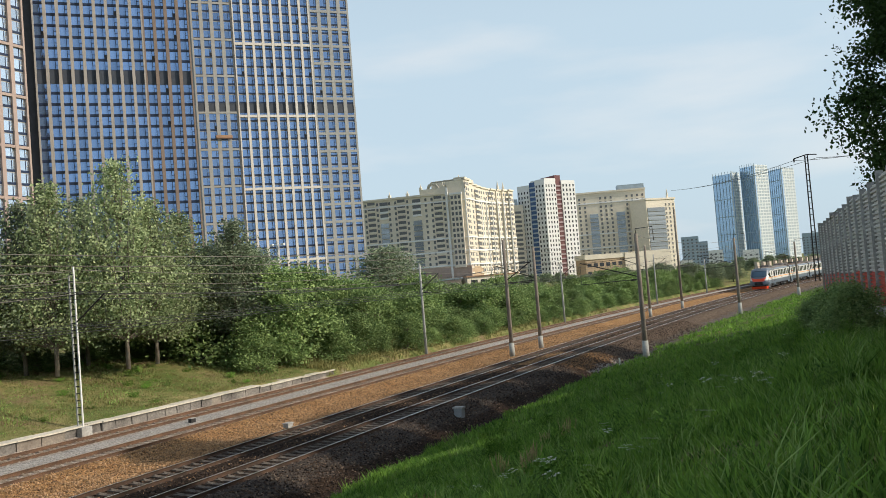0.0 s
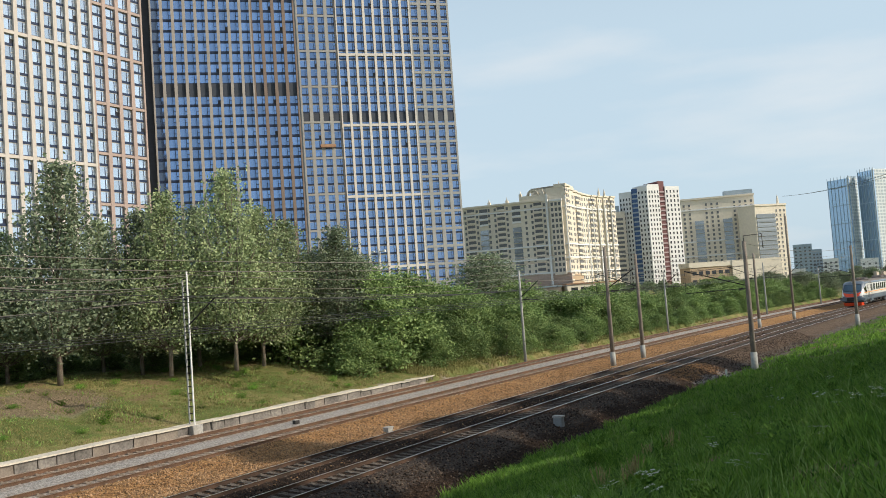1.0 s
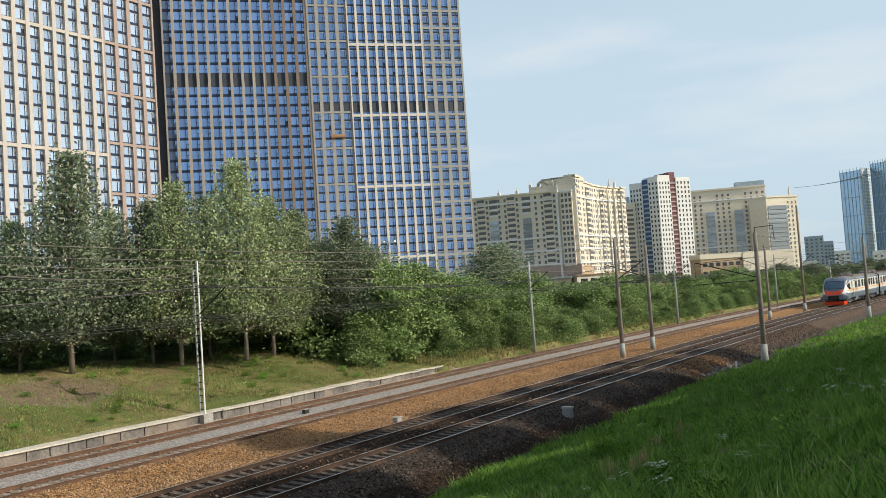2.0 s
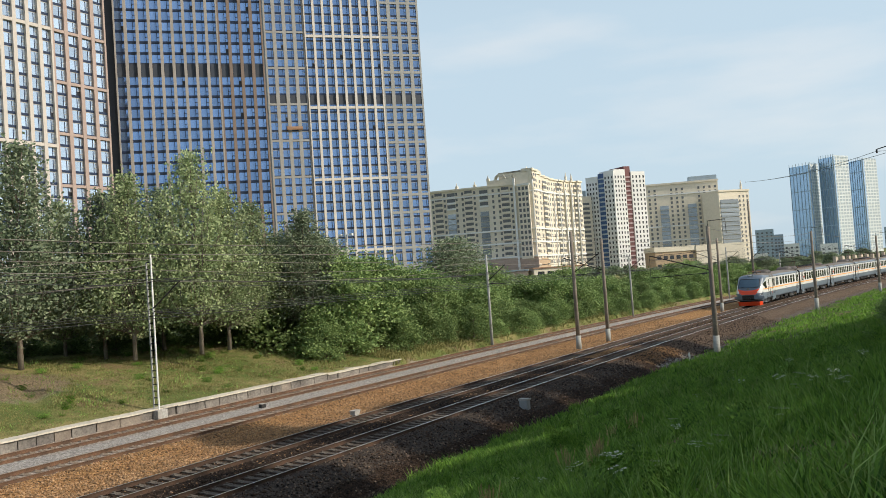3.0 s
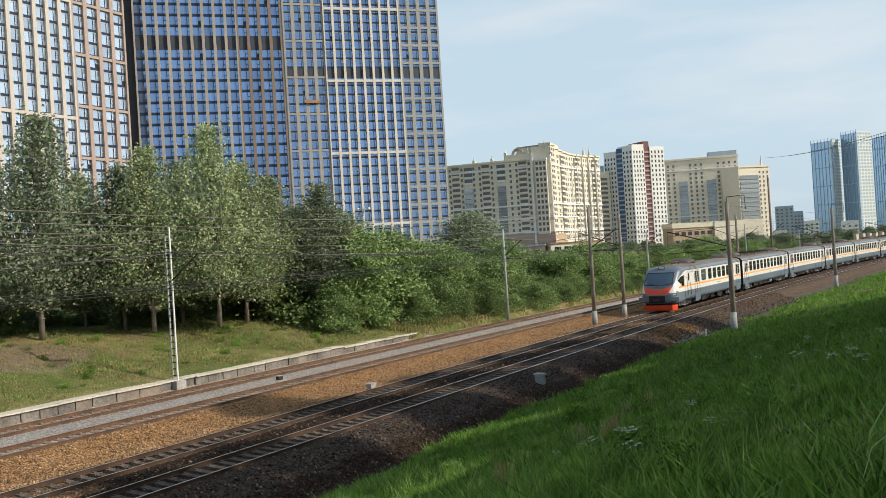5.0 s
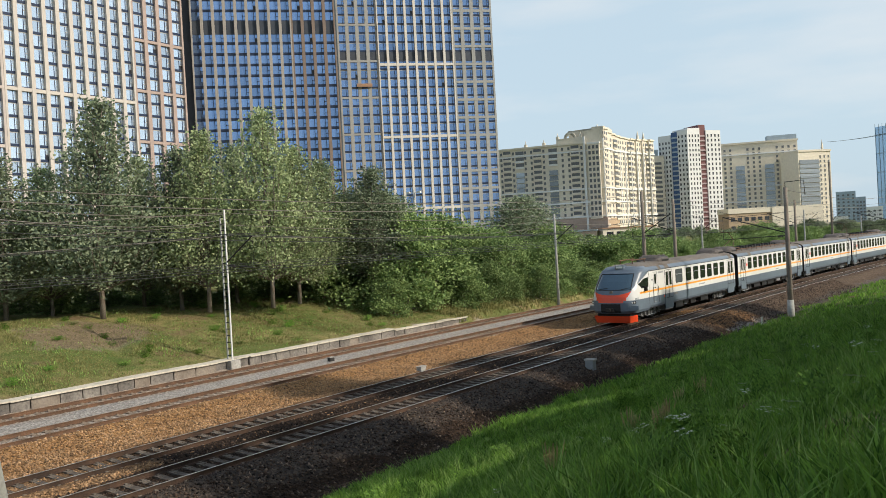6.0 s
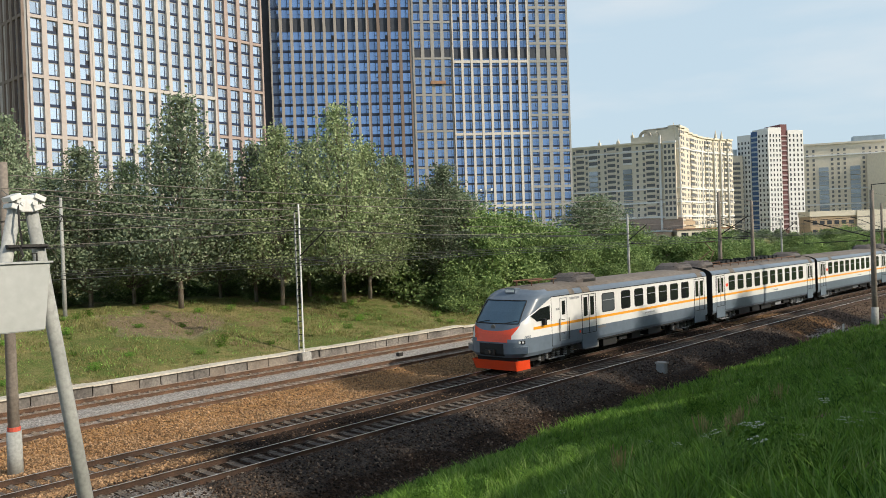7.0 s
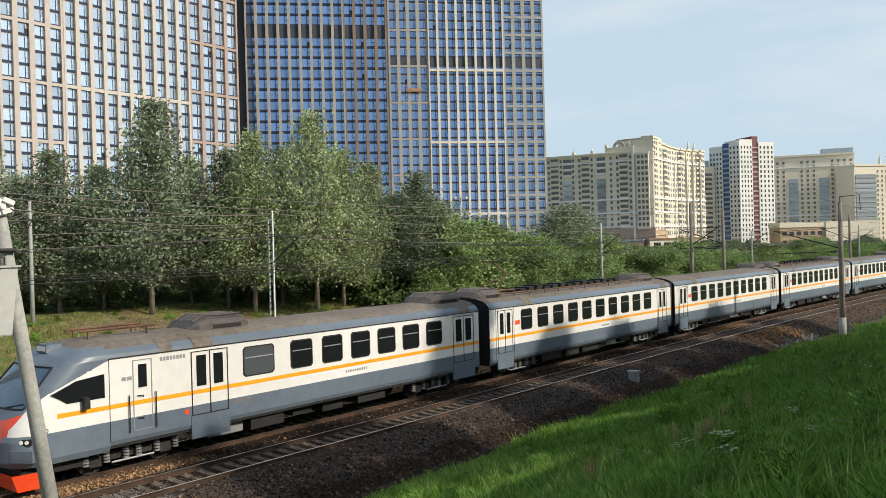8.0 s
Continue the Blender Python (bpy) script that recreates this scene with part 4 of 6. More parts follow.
def plant_rows():
    rnd = random.Random(4)
    poplars = [branch_tree("poplar_tree", "slender dark green poplar behind the lawn", 11 + i, 14.5, 3.5, 2.5, M["leaf"], 15000, 0.235, 0.78, 105, 52) for i in range(3)]
    birches = [branch_tree("birch_tree", "yellow-green birch in the tree belt", 31 + i, 14.0, 3.7, 2.6, M["leaf_warm"], 16000, 0.215, 0.8, 110, 55) for i in range(2)]
    willows = [branch_tree("willow_tree", "broad grey-green tree in the belt", 51 + i, 10.0, 3.6, 2.0, M["leaf"], 15000, 0.225, 0.5, 100, 38) for i in range(2)]
    bushes = [make_tree("bush", "dense green bush beside the railway", 71 + i, 5.6, 3.2, 0.15, M["leaf_bush"], 8000, 0.24, 0.42, 95, 0.07, "bush") for i in range(3)]

    def put(proto, az, r, s=1.0, tall=1.0, ground=2.6, group="tree belt"):
        p = polar(az, r, ground - 0.1)
        ob = copy_thing(proto, pose(0, 0, 0))
        ob.matrix_basis = pose(p.x, p.y, p.z, 0, 0, rnd.uniform(0, 360)) @ Matrix.Diagonal((s, s, tall, 1))
        tagged(ob, group=group)
        return ob

    # front row: azimuth, range, which, width, height
    for az, r, proto, s, tall in (
            (-74.5, 66, birches[0], 1.1, 1.0), (-71.5, 64, poplars[1], 1.0, 0.95), (-68.4, 62, poplars[0], 0.95, 0.97), (-66.2, 66, willows[0], 1.0, 1.05), (-64.2, 63, poplars[2], 1.1, 0.82),
            (-61.6, 64, birches[1], 0.9, 0.80), (-58.7, 61, poplars[0], 1.25, 1.08), (-56.2, 66, birches[0], 0.9, 0.85), (-53.9, 64, poplars[1], 0.95, 0.86), (-52.2, 61, birches[1], 1.0, 0.96), (-50.3, 67, poplars[2], 1.0, 0.90),
            (-48.0, 61, birches[0], 1.05, 1.06), (-46.3, 63, birches[1], 1.0, 0.88), (-44.6, 62, birches[1], 0.95, 0.78), (-42.6, 66, willows[1], 0.75, 0.85), (-41.2, 62, poplars[1], 1.0, 0.70), (-39.6, 64, willows[0], 0.8, 0.78),
            (-38.3, 62, bushes[0], 1.15, 1.05), (-36.4, 66, bushes[1], 1.1, 1.05)):
        back = 3.0 if az < -45.5 else 9.5
        put(proto, az, r + back, s * (1 + (back - 3) / 70), tall * (1 + (back - 3) / 90))
    # second row, denser and lower
    az = -76.0
    while az < -38:
        put(rnd.choice(willows + poplars), az, rnd.uniform(74, 84), rnd.uniform(0.95, 1.25), rnd.uniform(0.52, 0.72))
        az += 2.6
    az = -74.0
    while az < -39:
        put(rnd.choice(bushes), az, rnd.uniform(69, 78) + (7 if az > -47 else 0), rnd.uniform(0.7, 1.0), rnd.uniform(0.22, 0.45), group="undergrowth")
        az += 2.6
    # bushes along the line
    y = 52.0
    while y < 205:
        for du, sc in ((-42.2, 0.68), (-45.6, 0.95), (-49.5, 1.15), (-54.5, 1.3)):
            s = sc * rnd.uniform(0.6, 1.3)
            if y > 110:
                s *= 0.8
            u = du + rnd.uniform(-0.8, 0.8)
            ob = copy_thing(rnd.choice(bushes), pose(0, 0, 0))
            if du == -42.2 and y < 60:
                u -= 1.5
            ob.matrix_basis = pose(u + bend(y), y + rnd.uniform(-1, 1), height(u, y) - 0.1, 0, 0, rnd.uniform(0, 360)) @ Matrix.Diagonal((s, s, s * rnd.uniform(0.75, 1.0) * (1.0 if y < 75 else 0.8), 1))
            tagged(ob, group="bushes by the line")
        y += 4.2
    put(willows[0], -31.0, 112, 1.7, 1.1, 1.0)
    put(willows[1], -29.4, 118, 1.1, 0.75, 1.0)
    for az, r, s in ((-27, 150, 0.9), (-24, 160, 0.8), (-16.5, 200, 1.0), (-14.8, 210, 0.9), (-12.5, 230, 1.2), (-10.6, 240, 1.1), (-9.2, 215, 0.9), (-7.9, 235, 0.9), (-13.6, 190, 0.8)):
        put(rnd.choice(willows), az, r, s, 0.55 * s, 0.3)
    # far woods along the horizon
    far = [make_tree("far_tree", "distant tree on the horizon", 91, 9.0, 5.0, 0.3, M["leaf"], 2500, 0.8, 0.4, 60)]
    az = -30.0
    while az < -2:
        r = rnd.uniform(330, 420)
        put(far[0], az, r, rnd.uniform(0.8, 1.2), rnd.uniform(0.45, 0.7), 0.0, "far woods")
        az += 0.9
    for x, y, s, tall in ((-0.4, 23, 0.30, 0.24), (-0.9, 27.5, 0.34, 0.26), (-1.5, 33, 0.36, 0.24), (-2.2, 40, 0.36, 0.22)):
        ob = copy_thing(bushes[0], pose(0, 0, 0))
        ob.matrix_basis = pose(x, y, height(x - bend(y), y) - 0.1, 0, 0, y * 40) @ Matrix.Diagonal((s, s, tall, 1))
        tagged(ob, "low shrub at the foot of the noise barrier", group="shrubs by the barrier")
    # big trees behind the barrier; past the first, unseen ones added to cast shade
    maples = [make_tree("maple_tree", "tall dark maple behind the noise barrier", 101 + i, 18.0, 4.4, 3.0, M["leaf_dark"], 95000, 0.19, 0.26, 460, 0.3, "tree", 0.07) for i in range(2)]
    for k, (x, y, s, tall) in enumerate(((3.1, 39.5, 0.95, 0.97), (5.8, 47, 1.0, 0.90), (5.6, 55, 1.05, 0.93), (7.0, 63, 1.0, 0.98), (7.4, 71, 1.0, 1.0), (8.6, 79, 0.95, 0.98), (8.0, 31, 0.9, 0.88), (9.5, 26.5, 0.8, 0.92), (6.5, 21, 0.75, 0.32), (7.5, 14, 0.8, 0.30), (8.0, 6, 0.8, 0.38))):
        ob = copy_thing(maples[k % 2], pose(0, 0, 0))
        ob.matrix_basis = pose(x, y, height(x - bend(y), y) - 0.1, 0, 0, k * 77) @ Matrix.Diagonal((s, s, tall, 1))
    for proto in poplars + birches + willows + bushes + far + maples:
        for o in (*proto.children_recursive, proto):
            bpy.data.objects.remove(o)


plant_rows()


def grass_blades():
    """Tufted blades on the near slope and, shorter and drier, on the far lawn."""
    rng = np.random.default_rng(5)

    def sow(tufts, per, u0, u1, y0, y1, tall, near_bias, mat, label, width, spread=0.1):
        ty = y0 + (y1 - y0) * rng.uniform(0, 1, tufts) ** near_bias
        tu = rng.uniform(u0, u1, tufts)
        bare = ((tu + 50.5) ** 2 / 16 + (ty - 29.5) ** 2 / 13 < 1) & (rng.uniform(0, 1, tufts) < 0.8)
        tu, ty = tu[~bare], ty[~bare]
        tufts = len(tu)
        n = tufts * per
        rich = np.array([noise.noise((a * 0.3, b * 0.3, 9)) + 0.6 * noise.noise((a * 1.1, b * 1.1, 4)) for a, b in zip(tu, ty)])
        th = tall * (0.75 + 0.8 * np.clip(rich, -0.55, 0.8)) * rng.uniform(0.6, 1.25, tufts)
        tl = rng.uniform(0, 2 * np.pi, tufts)
        pick = np.repeat(np.arange(tufts), per)
        off = rng.normal(size=(n, 2)) * spread
        u, y = np.minimum(tu[pick] + off[:, 0], u1), ty[pick] + off[:, 1]
        z = np.array([height(a, b) for a, b in zip(u, y)])
        x = u + np.array([bend(b) for b in y])
        h = th[pick] * rng.uniform(0.5, 1.25, n)
        a = rng.uniform(0, 2 * np.pi, n)
        lean = rng.uniform(0.15, 0.85, n) * h
        la = np.where(rng.uniform(0, 1, n) < 0.5, tl[pick], np.arctan2(off[:, 1], off[:, 0])) + rng.normal(size=n) * 0.5
        w = width * rng.uniform(0.6, 1.4, n)
        base = np.stack([x, y, z - 0.03], 1)
        side = np.stack([np.cos(a), np.sin(a), np.zeros(n)], 1) * w[:, None]
        tip = base + np.stack([np.cos(la) * lean, np.sin(la) * lean, h], 1)
        midp = base + np.stack([np.cos(la) * lean * 0.3, np.sin(la) * lean * 0.3, h * 0.6], 1)
        v = np.stack([base - side * 0.7, base + side * 0.7, midp + side, midp - side, tip], 1).reshape(-1, 3)
        k = np.arange(n)[:, None] * 5
        f = np.concatenate([np.concatenate([k, k + 1, k + 2], 1), np.concatenate([k, k + 2, k + 3], 1), np.concatenate([k + 3, k + 2, k + 4], 1)])
        tagged(new("grass", array_mesh("grass", v, f, mat)), label, "grass", kind="stuff")

    sow(7000, 15, -18.5, 3, 3.5, 16, 0.38, 1.0, M["blade"], "lush tufted grass on the shaded bank", 0.010)
    sow(3000, 7, -17.5, 3, 4, 22, 0.50, 1.0, M["blade_pale"], "tall pale grass blades on the bank", 0.007, 0.16)
    sow(7500, 14, -18.7, 3, 16, 34, 0.36, 1.0, M["blade"], "lush tufted grass down the bank", 0.014)
    sow(1600, 8, -18, 3, 22, 60, 0.45, 1.0, M["blade_pale"], "pale grass tufts along the bank", 0.016)
    sow(5000, 11, -18.8, 3, 34, 62, 0.36, 1.0, M["blade"], "lush grass farther down the bank", 0.022, 0.16)
    sow(3000, 10, -18.8, 4, 62, 170, 0.4, 1.2, M["blade"], "lush grass far along the bank", 0.03, 0.25)
    sow(9000, 9, -57, -41.3, 8, 62, 0.17, 1.0, M["lawn_blade"], "short dry grass on the lawn bank", 0.02, 0.18)
    sow(800, 12, -57, -41.5, 8, 62, 0.19, 1.0, M["blade_pale"], "green tufts on the lawn bank", 0.024, 0.3)
    sow(2400, 10, -46, -40.6, 57, 130, 0.45, 1.3, M["lawn_blade"], "rough grass between track and bushes", 0.03, 0.2)


grass_blades()


def ballast_stones():
    """Loose stones on the beds and shoulders nearest the camera."""
    rng = np.random.default_rng(8)
    n = 72000
    y = 7 + 95 * rng.uniform(0, 1, n) ** 1.6
    u = rng.uniform(-33.0, -18.9, n)
    z = np.array([height(a, b) for a, b in zip(u, y)])
    r = rng.uniform(0.028, 0.07, n)
    gauge = np.minimum(abs(u + 23.2), abs(u + 26.7)) < 1.4
    r[gauge] *= 0.6
    c = np.stack([u + np.array([bend(b) for b in y]), y, z + r * 0.3], 1)
    octa = np.array([(1, 0, 0), (-1, 0, 0), (0, 1, 0), (0, -1, 0), (0, 0, 0.8), (0, 0, -0.8)], float)
    v = c[:, None, :] + octa[None] * r[:, None, None] * rng.uniform(0.6, 1.3, (n, 6, 1)) + rng.normal(size=(n, 6, 3)) * r[:, None, None] * 0.25
    tri = np.array([(0, 2, 4), (2, 1, 4), (1, 3, 4), (3, 0, 4), (2, 0, 5), (1, 2, 5), (3, 1, 5), (0, 3, 5)])
    f = (np.arange(n)[:, None, None] * 6 + tri[None])
    # rusty stones on the sunlit stretches, dark ones paint the tree-shaded bed
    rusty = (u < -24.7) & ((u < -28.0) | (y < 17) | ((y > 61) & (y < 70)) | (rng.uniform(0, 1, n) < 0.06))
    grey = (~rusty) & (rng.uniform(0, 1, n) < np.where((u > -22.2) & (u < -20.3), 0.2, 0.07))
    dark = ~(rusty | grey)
    for pick, mat, label in ((grey, M["stone_grey"], "loose dusty ballast stones"), (rusty, M["stone_rust"], "loose rust-stained ballast stones"), (dark, M["stone_dark"], "loose ballast stones, dark with oil and painted tree shade")):
        k = np.nonzero(pick)[0]
        vv = v[k].reshape(-1, 3)
        ff = (np.arange(len(k))[:, None, None] * 6 + tri[None]).reshape(-1, 3)
        tagged(new("ballast", array_mesh("ballast", vv, ff, mat)), label, "gravel", kind="stuff")


ballast_stones()


def weeds():
    """White umbels and dry sorrel that stand out of the grass."""
    rnd = random.Random(12)
    top = Geo()
    for j in range(18):
        a, r = rnd.uniform(0, 6.28), 0.05 * rnd.random() ** 0.5
        cx, cy, cz = r * math.cos(a), r * math.sin(a), -9 * r * r + rnd.uniform(-0.004, 0.004)
        top.quad((cx - 0.009, cy, cz - 0.004), (cx, cy - 0.009, cz), (cx + 0.009, cy, cz + 0.003), (cx, cy + 0.009, cz + 0.006))
    head_mesh = top.mesh("flower_head", [M["flower"]])
    flower = thing("umbel_flower", "white umbel flower on thin green stems", "wildflower", pose(0, 0, -400))
    for k in range(5):
        x, y, h = rnd.uniform(-0.14, 0.14), rnd.uniform(-0.14, 0.14), rnd.uniform(0.5, 0.75)
        stem = Geo()
        stem.tube([(x * 0.3, y * 0.3, 0), (x, y, h)], [0.006, 0.003], 4, caps=False)
        stalk = part("stalk", stem, M["blade"], flower)
        tagged(part("flower_head", head_mesh, M["flower"], stalk, m=pose(x, y, h)), kind="stuff")
    dry = Geo()
    for k in range(28):
        a, h = rnd.uniform(0, 6.28), rnd.uniform(0.5, 1.0)
        x, y = 0.28 * math.cos(a) * rnd.random(), 0.28 * math.sin(a) * rnd.random()
        dry.tube([(x * 0.4, y * 0.4, 0), (x, y, h * 0.6), (x * 1.3, y * 1.3, h)], [0.006, 0.012, 0.004], 4, caps=False)
        for j in range(5):
            s = rnd.uniform(0.5, 1)
            px, py, pz = x * (0.5 + 0.8 * s), y * (0.5 + 0.8 * s), h * s
            dry.quad((px - 0.03, py, pz), (px, py - 0.02, pz + 0.02), (px + 0.03, py, pz + 0.05), (px, py + 0.02, pz + 0.02))
    sorrel = thing("dry_sorrel", "rust-brown dry sorrel tuft in the grass", "weed", pose(0, 0, -400))
    part("stalk", dry, M["dry_plant"], sorrel)
    green = Geo()
    for k in range(220):
        a, h = rnd.uniform(0, 6.28), rnd.uniform(0.1, 0.6)
        x, y = 0.3 * math.cos(a) * rnd.random(), 0.3 * math.sin(a) * rnd.random()
        s = rnd.uniform(0.015, 0.035)
        green.quad((x - s, y, h), (x, y - s * 0.5, h + s), (x + s, y, h + s * 0.6), (x, y + s * 0.5, h - 0.02))
        if k % 9 == 0:
            green.tube([(x * 0.3, y * 0.3, 0), (x, y, h)], [0.006, 0.003], 4, caps=False)
    herb = thing("broadleaf_weed", "dark broadleaf weed among the grass", "weed", pose(0, 0, -400))
    part("foliage", green, M["blade"], herb)
    spots = []
    for cx, cy, n in ((-3.2, 11.0, 2), (-3.1, 9.8, 1), (-5.5, 14.3, 3), (-2.5, 10.6, 1), (-3.0, 17.7, 3), (-1.6, 14.0, 1), (-6.4, 19.0, 2), (-4.4, 12.2, 1)):
        for k in range(n):
            spots.append((flower, cx + rnd.gauss(0, 0.4), cy + rnd.gauss(0, 0.6), rnd.uniform(0.6, 0.9)))
    for k in range(24):
        spots.append((flower, rnd.uniform(-9, -1.2), rnd.uniform(9, 34), rnd.uniform(0.55, 0.85)))
    for cx, cy, n in ((-7.7, 18.5, 3), (-8.4, 22.0, 2), (-7.5, 13.3, 1)):
        for k in range(n):
            spots.append((sorrel, cx + rnd.gauss(0, 0.3), cy + rnd.gauss(0, 0.3), rnd.uniform(0.55, 0.8)))
    for k in range(150):
        spots.append((herb, rnd.uniform(-15, -0.5), rnd.uniform(7, 34), rnd.uniform(0.6, 1.0)))
    for proto, x, y, s in spots:
        ob = copy_thing(proto, pose(0, 0, 0))
        ob.matrix_basis = pose(x, y, height(x, y) - 0.02, 0, 0, rnd.uniform(0, 360)) @ Matrix.Diagonal((s, s, s, 1))
        tagged(ob, group="weeds in the grass")
    for k in range(80):
        u, y = rnd.uniform(-56, -42), rnd.uniform(14, 55)
        ob = copy_thing(herb, pose(0, 0, 0))
        ob.matrix_basis = pose(u, y, height(u, y) - 0.02, 0, 0, rnd.uniform(0, 360)) @ Matrix.Diagonal((1.5, 1.5, rnd.uniform(0.35, 0.8), 1))
        tagged(ob, "leafy weed on the dry lawn", group="weeds on the lawn")
    for proto in (flower, sorrel, herb):
        for o in (*proto.children_recursive, proto):
            bpy.data.objects.remove(o)


weeds()


# ---- masts, wires and cabinets ----
def round_mast(x, y, tall, z=0.0, r=0.2, mat="pole", label="weathered round concrete catenary mast", foot=0.9):
    t = thing("catenary_mast", label, "mast", pose(x, y, z), "catenary masts")
    g = Geo()
    g.tube([(0, 0, -0.5), (0, 0, tall * 0.5), (0, 0, tall)], [r, r * 0.82, r * 0.66], 12)
    part("pole", g, M[mat], t, smooth=True)
    if foot:
        f = Geo()
        f.tube([(0, 0, -0.45), (0, 0, foot)], [r + 0.05, r + 0.035], 12)
        part("footing", f, M["pale_pole"], t, "pale concrete footing", smooth=True)
    return t


def cantilever(t, side, z, reach):
    """A bracket with its stay and insulator."""
    g = Geo()
    g.tube([(0, 0, z), (side * reach, 0, z + 1.5)], 0.045, 6)
    g.tube([(0, 0, z + 1.6), (side * reach * 0.95, 0, z + 1.45)], 0.02, 5)
    g.tube([(0, 0, z - 0.2), (side * reach, 0, z - 0.35)], 0.03, 5)
    g.tube([(side * reach, 0, z - 0.35), (side * reach, 0, z + 1.5)], 0.015, 4)
    part("bracket", g, M["dark_metal"], t)
    i = Geo()
    for k in range(4):
        i.tube([(side * (0.35 + k * 0.1), 0, z - 0.22 - 0.012 * k), (side * (0.4 + k * 0.1), 0, z - 0.23 - 0.012 * k)], 0.09, 8)
    part("insulator", i, M["dark_metal"], t)


def bow(t, z, side):
    """The square hoop on a mast's head."""
    g = Geo()
    g.tube([(0, 0, z - 0.3), (0, 0, z + 0.7), (side * 1.4, 0, z + 0.75), (side * 1.45, 0, z - 0.4)], 0.04, 6)
    part("hoop", g, M["dark_metal"], t)


def build_masts():
    for x, y, tall, side, reach in ((-29.1, 69.4, 10.2, 1, 2.4), (-28.8, 76.0, 9.5, -1, 4.2), (-26.9, 113.5, 9.5, -1, 3.5), (-25.9, 130.3, 15.0, 1, 1.5), (-29.1, 11.3, 10.1, -1, 4.0)):
        t = round_mast(x, y, tall, foot=1.15 if y < 20 else 0.9)
        cantilever(t, side, 6.5, reach)
        if y == 11.3:
            b = Geo()
            b.tube([(0, 0, 1.16), (0, 0, 1.3)], 0.208, 12)
            part("red_band", b, M["red_paint"], t, "faded red warning band")
    for x, y, tall in ((-17.0, 69.0, 10.4), (-16.1, 119.5, 10.4), (-11.5, 161.1, 9.6)):
        t = round_mast(x, y, tall, -0.8, 0.23, foot=1.5)
        cantilever(t, -1, 6.8, 5.0)
        bow(t, tall - 0.3, 1)
    for x, y, tall in ((-39.1, 71.7, 8.8), (-37.4, 108.5, 8.0), (-30.3, 178.8, 7.0), (-33.0, 145, 8.5)):
        t = round_mast(x, y, tall, 0.0, 0.15, "pale_pole", "slim pale grey catenary mast behind the far track", False)
        cantilever(t, 1, 6.2, 2.0)
    t = round_mast(-55.3, 25.0, 8.0, 2.65, 0.15, "pale_pole", "pale slim pole at the edge of the trees", False)
    g = Geo()
    g.tube([(0, -0.9, 7.75), (0, 0.9, 7.88)], 0.04, 6)
    part("crossarm", g, M["dark_metal"], t)
    t = round_mast(-60, 76.5, 12.3, 0.5, 0.2, "pale_pole", "pale lamp pole rising from the bushes", False)
    g = Geo()
    g.tube([(-0.9, 0, 12.0), (0.9, 0, 12.0)], 0.05, 6)
    g.box(-1.0, -0.15, 11.9, -0.6, 0.15, 12.15)
    g.box(0.6, -0.15, 11.9, 1.0, 0.15, 12.15)
    part("lamp_head", g, M["white_metal"], t)
    # the two-legged lattice mast with its block footing
    t = thing("lattice_mast", "white laced steel catenary mast on a concrete block", "mast", pose(-40.45, 32.9, 0))
    for s in (0, 1):
        g = Geo()
        x = (-0.42 if s else 0.0)
        g.box(x - 0.036, -0.04, 0.2, x + 0.036, 0.04, 9.5 - 0.5 * s)
        part("leg", g, M["pale_pole"] if s else M["white_metal"], t)
    for k in range(22):
        g = Geo()
        z = 0.6 + k * 0.4
        g.box(-0.36, -0.03, z, -0.06, 0.03, z + 0.06)
        part("lacing", g, M["dark_metal"], t)
    g = Geo()
    g.box(-0.25, -0.35, -0.4, 0.3, 0.35, 0.35)
    part("footing", g, M["concrete"], t)
    cantilever(t, 1, 6.3, 2.4)
    # the tall laced mast far off
    b = polar(-2.92, 205)
    t = thing("lattice_pylon", "tall dark narrow lattice pylon beyond the train", "pylon", pose(b.x, b.y, 0))
    for sx in (-0.45, 0.45):
        for sy in (-0.45, 0.45):
            g = Geo()
            g.tube([(sx, sy, 0), (sx * 0.6, sy * 0.6, 28.5)], 0.13, 5)
            part("leg", g, M["dark_metal"], t)
    for k in range(22):
        g = Geo()
        z, w = 1 + k * 1.28, 0.44 * (1 - 0.4 * k / 22)
        g.tube([(-w, -w, z), (w, -w, z), (w, w, z), (-w, w, z), (-w, -w, z)], 0.06, 4)
        part("lacing", g, M["dark_metal"], t)
    g = Geo()
    g.tube([(-2.6, 0, 28.0), (0, 0, 28.6), (2.2, 0, 28.4)], 0.12, 5)
    g.tube([(-2.6, 0, 28.0), (-2.6, 0, 27.2)], 0.2, 5)
    part("crossarm", g, M["dark_metal"], t)
    g = Geo()
    for dx in (-2.6, 2.2):
        for side, end in ((-1, polar(-11.3, 330, 34)), (1, polar(8, 150, 24))):
            a = Vector((b.x + dx, b.y, 27.6))
            g.tube([a.lerp(end, s) - Vector((0, 0, 5 * s * (1 - s))) for s in np.linspace(0, 1, 13)], 0.05, 4, caps=False)
    tagged(part("power_line", g, M["wire"], None), "thin dark power line against the sky", "cable")


build_masts()


def cable(g, a, b, sag, r=0.014, n=12):
    a, b = Vector(a), Vector(b)
    g.tube([a.lerp(b, s) - Vector((0, 0, 4 * sag * s * (1 - s))) for s in np.linspace(0, 1, n + 1)], r, 4, caps=False)


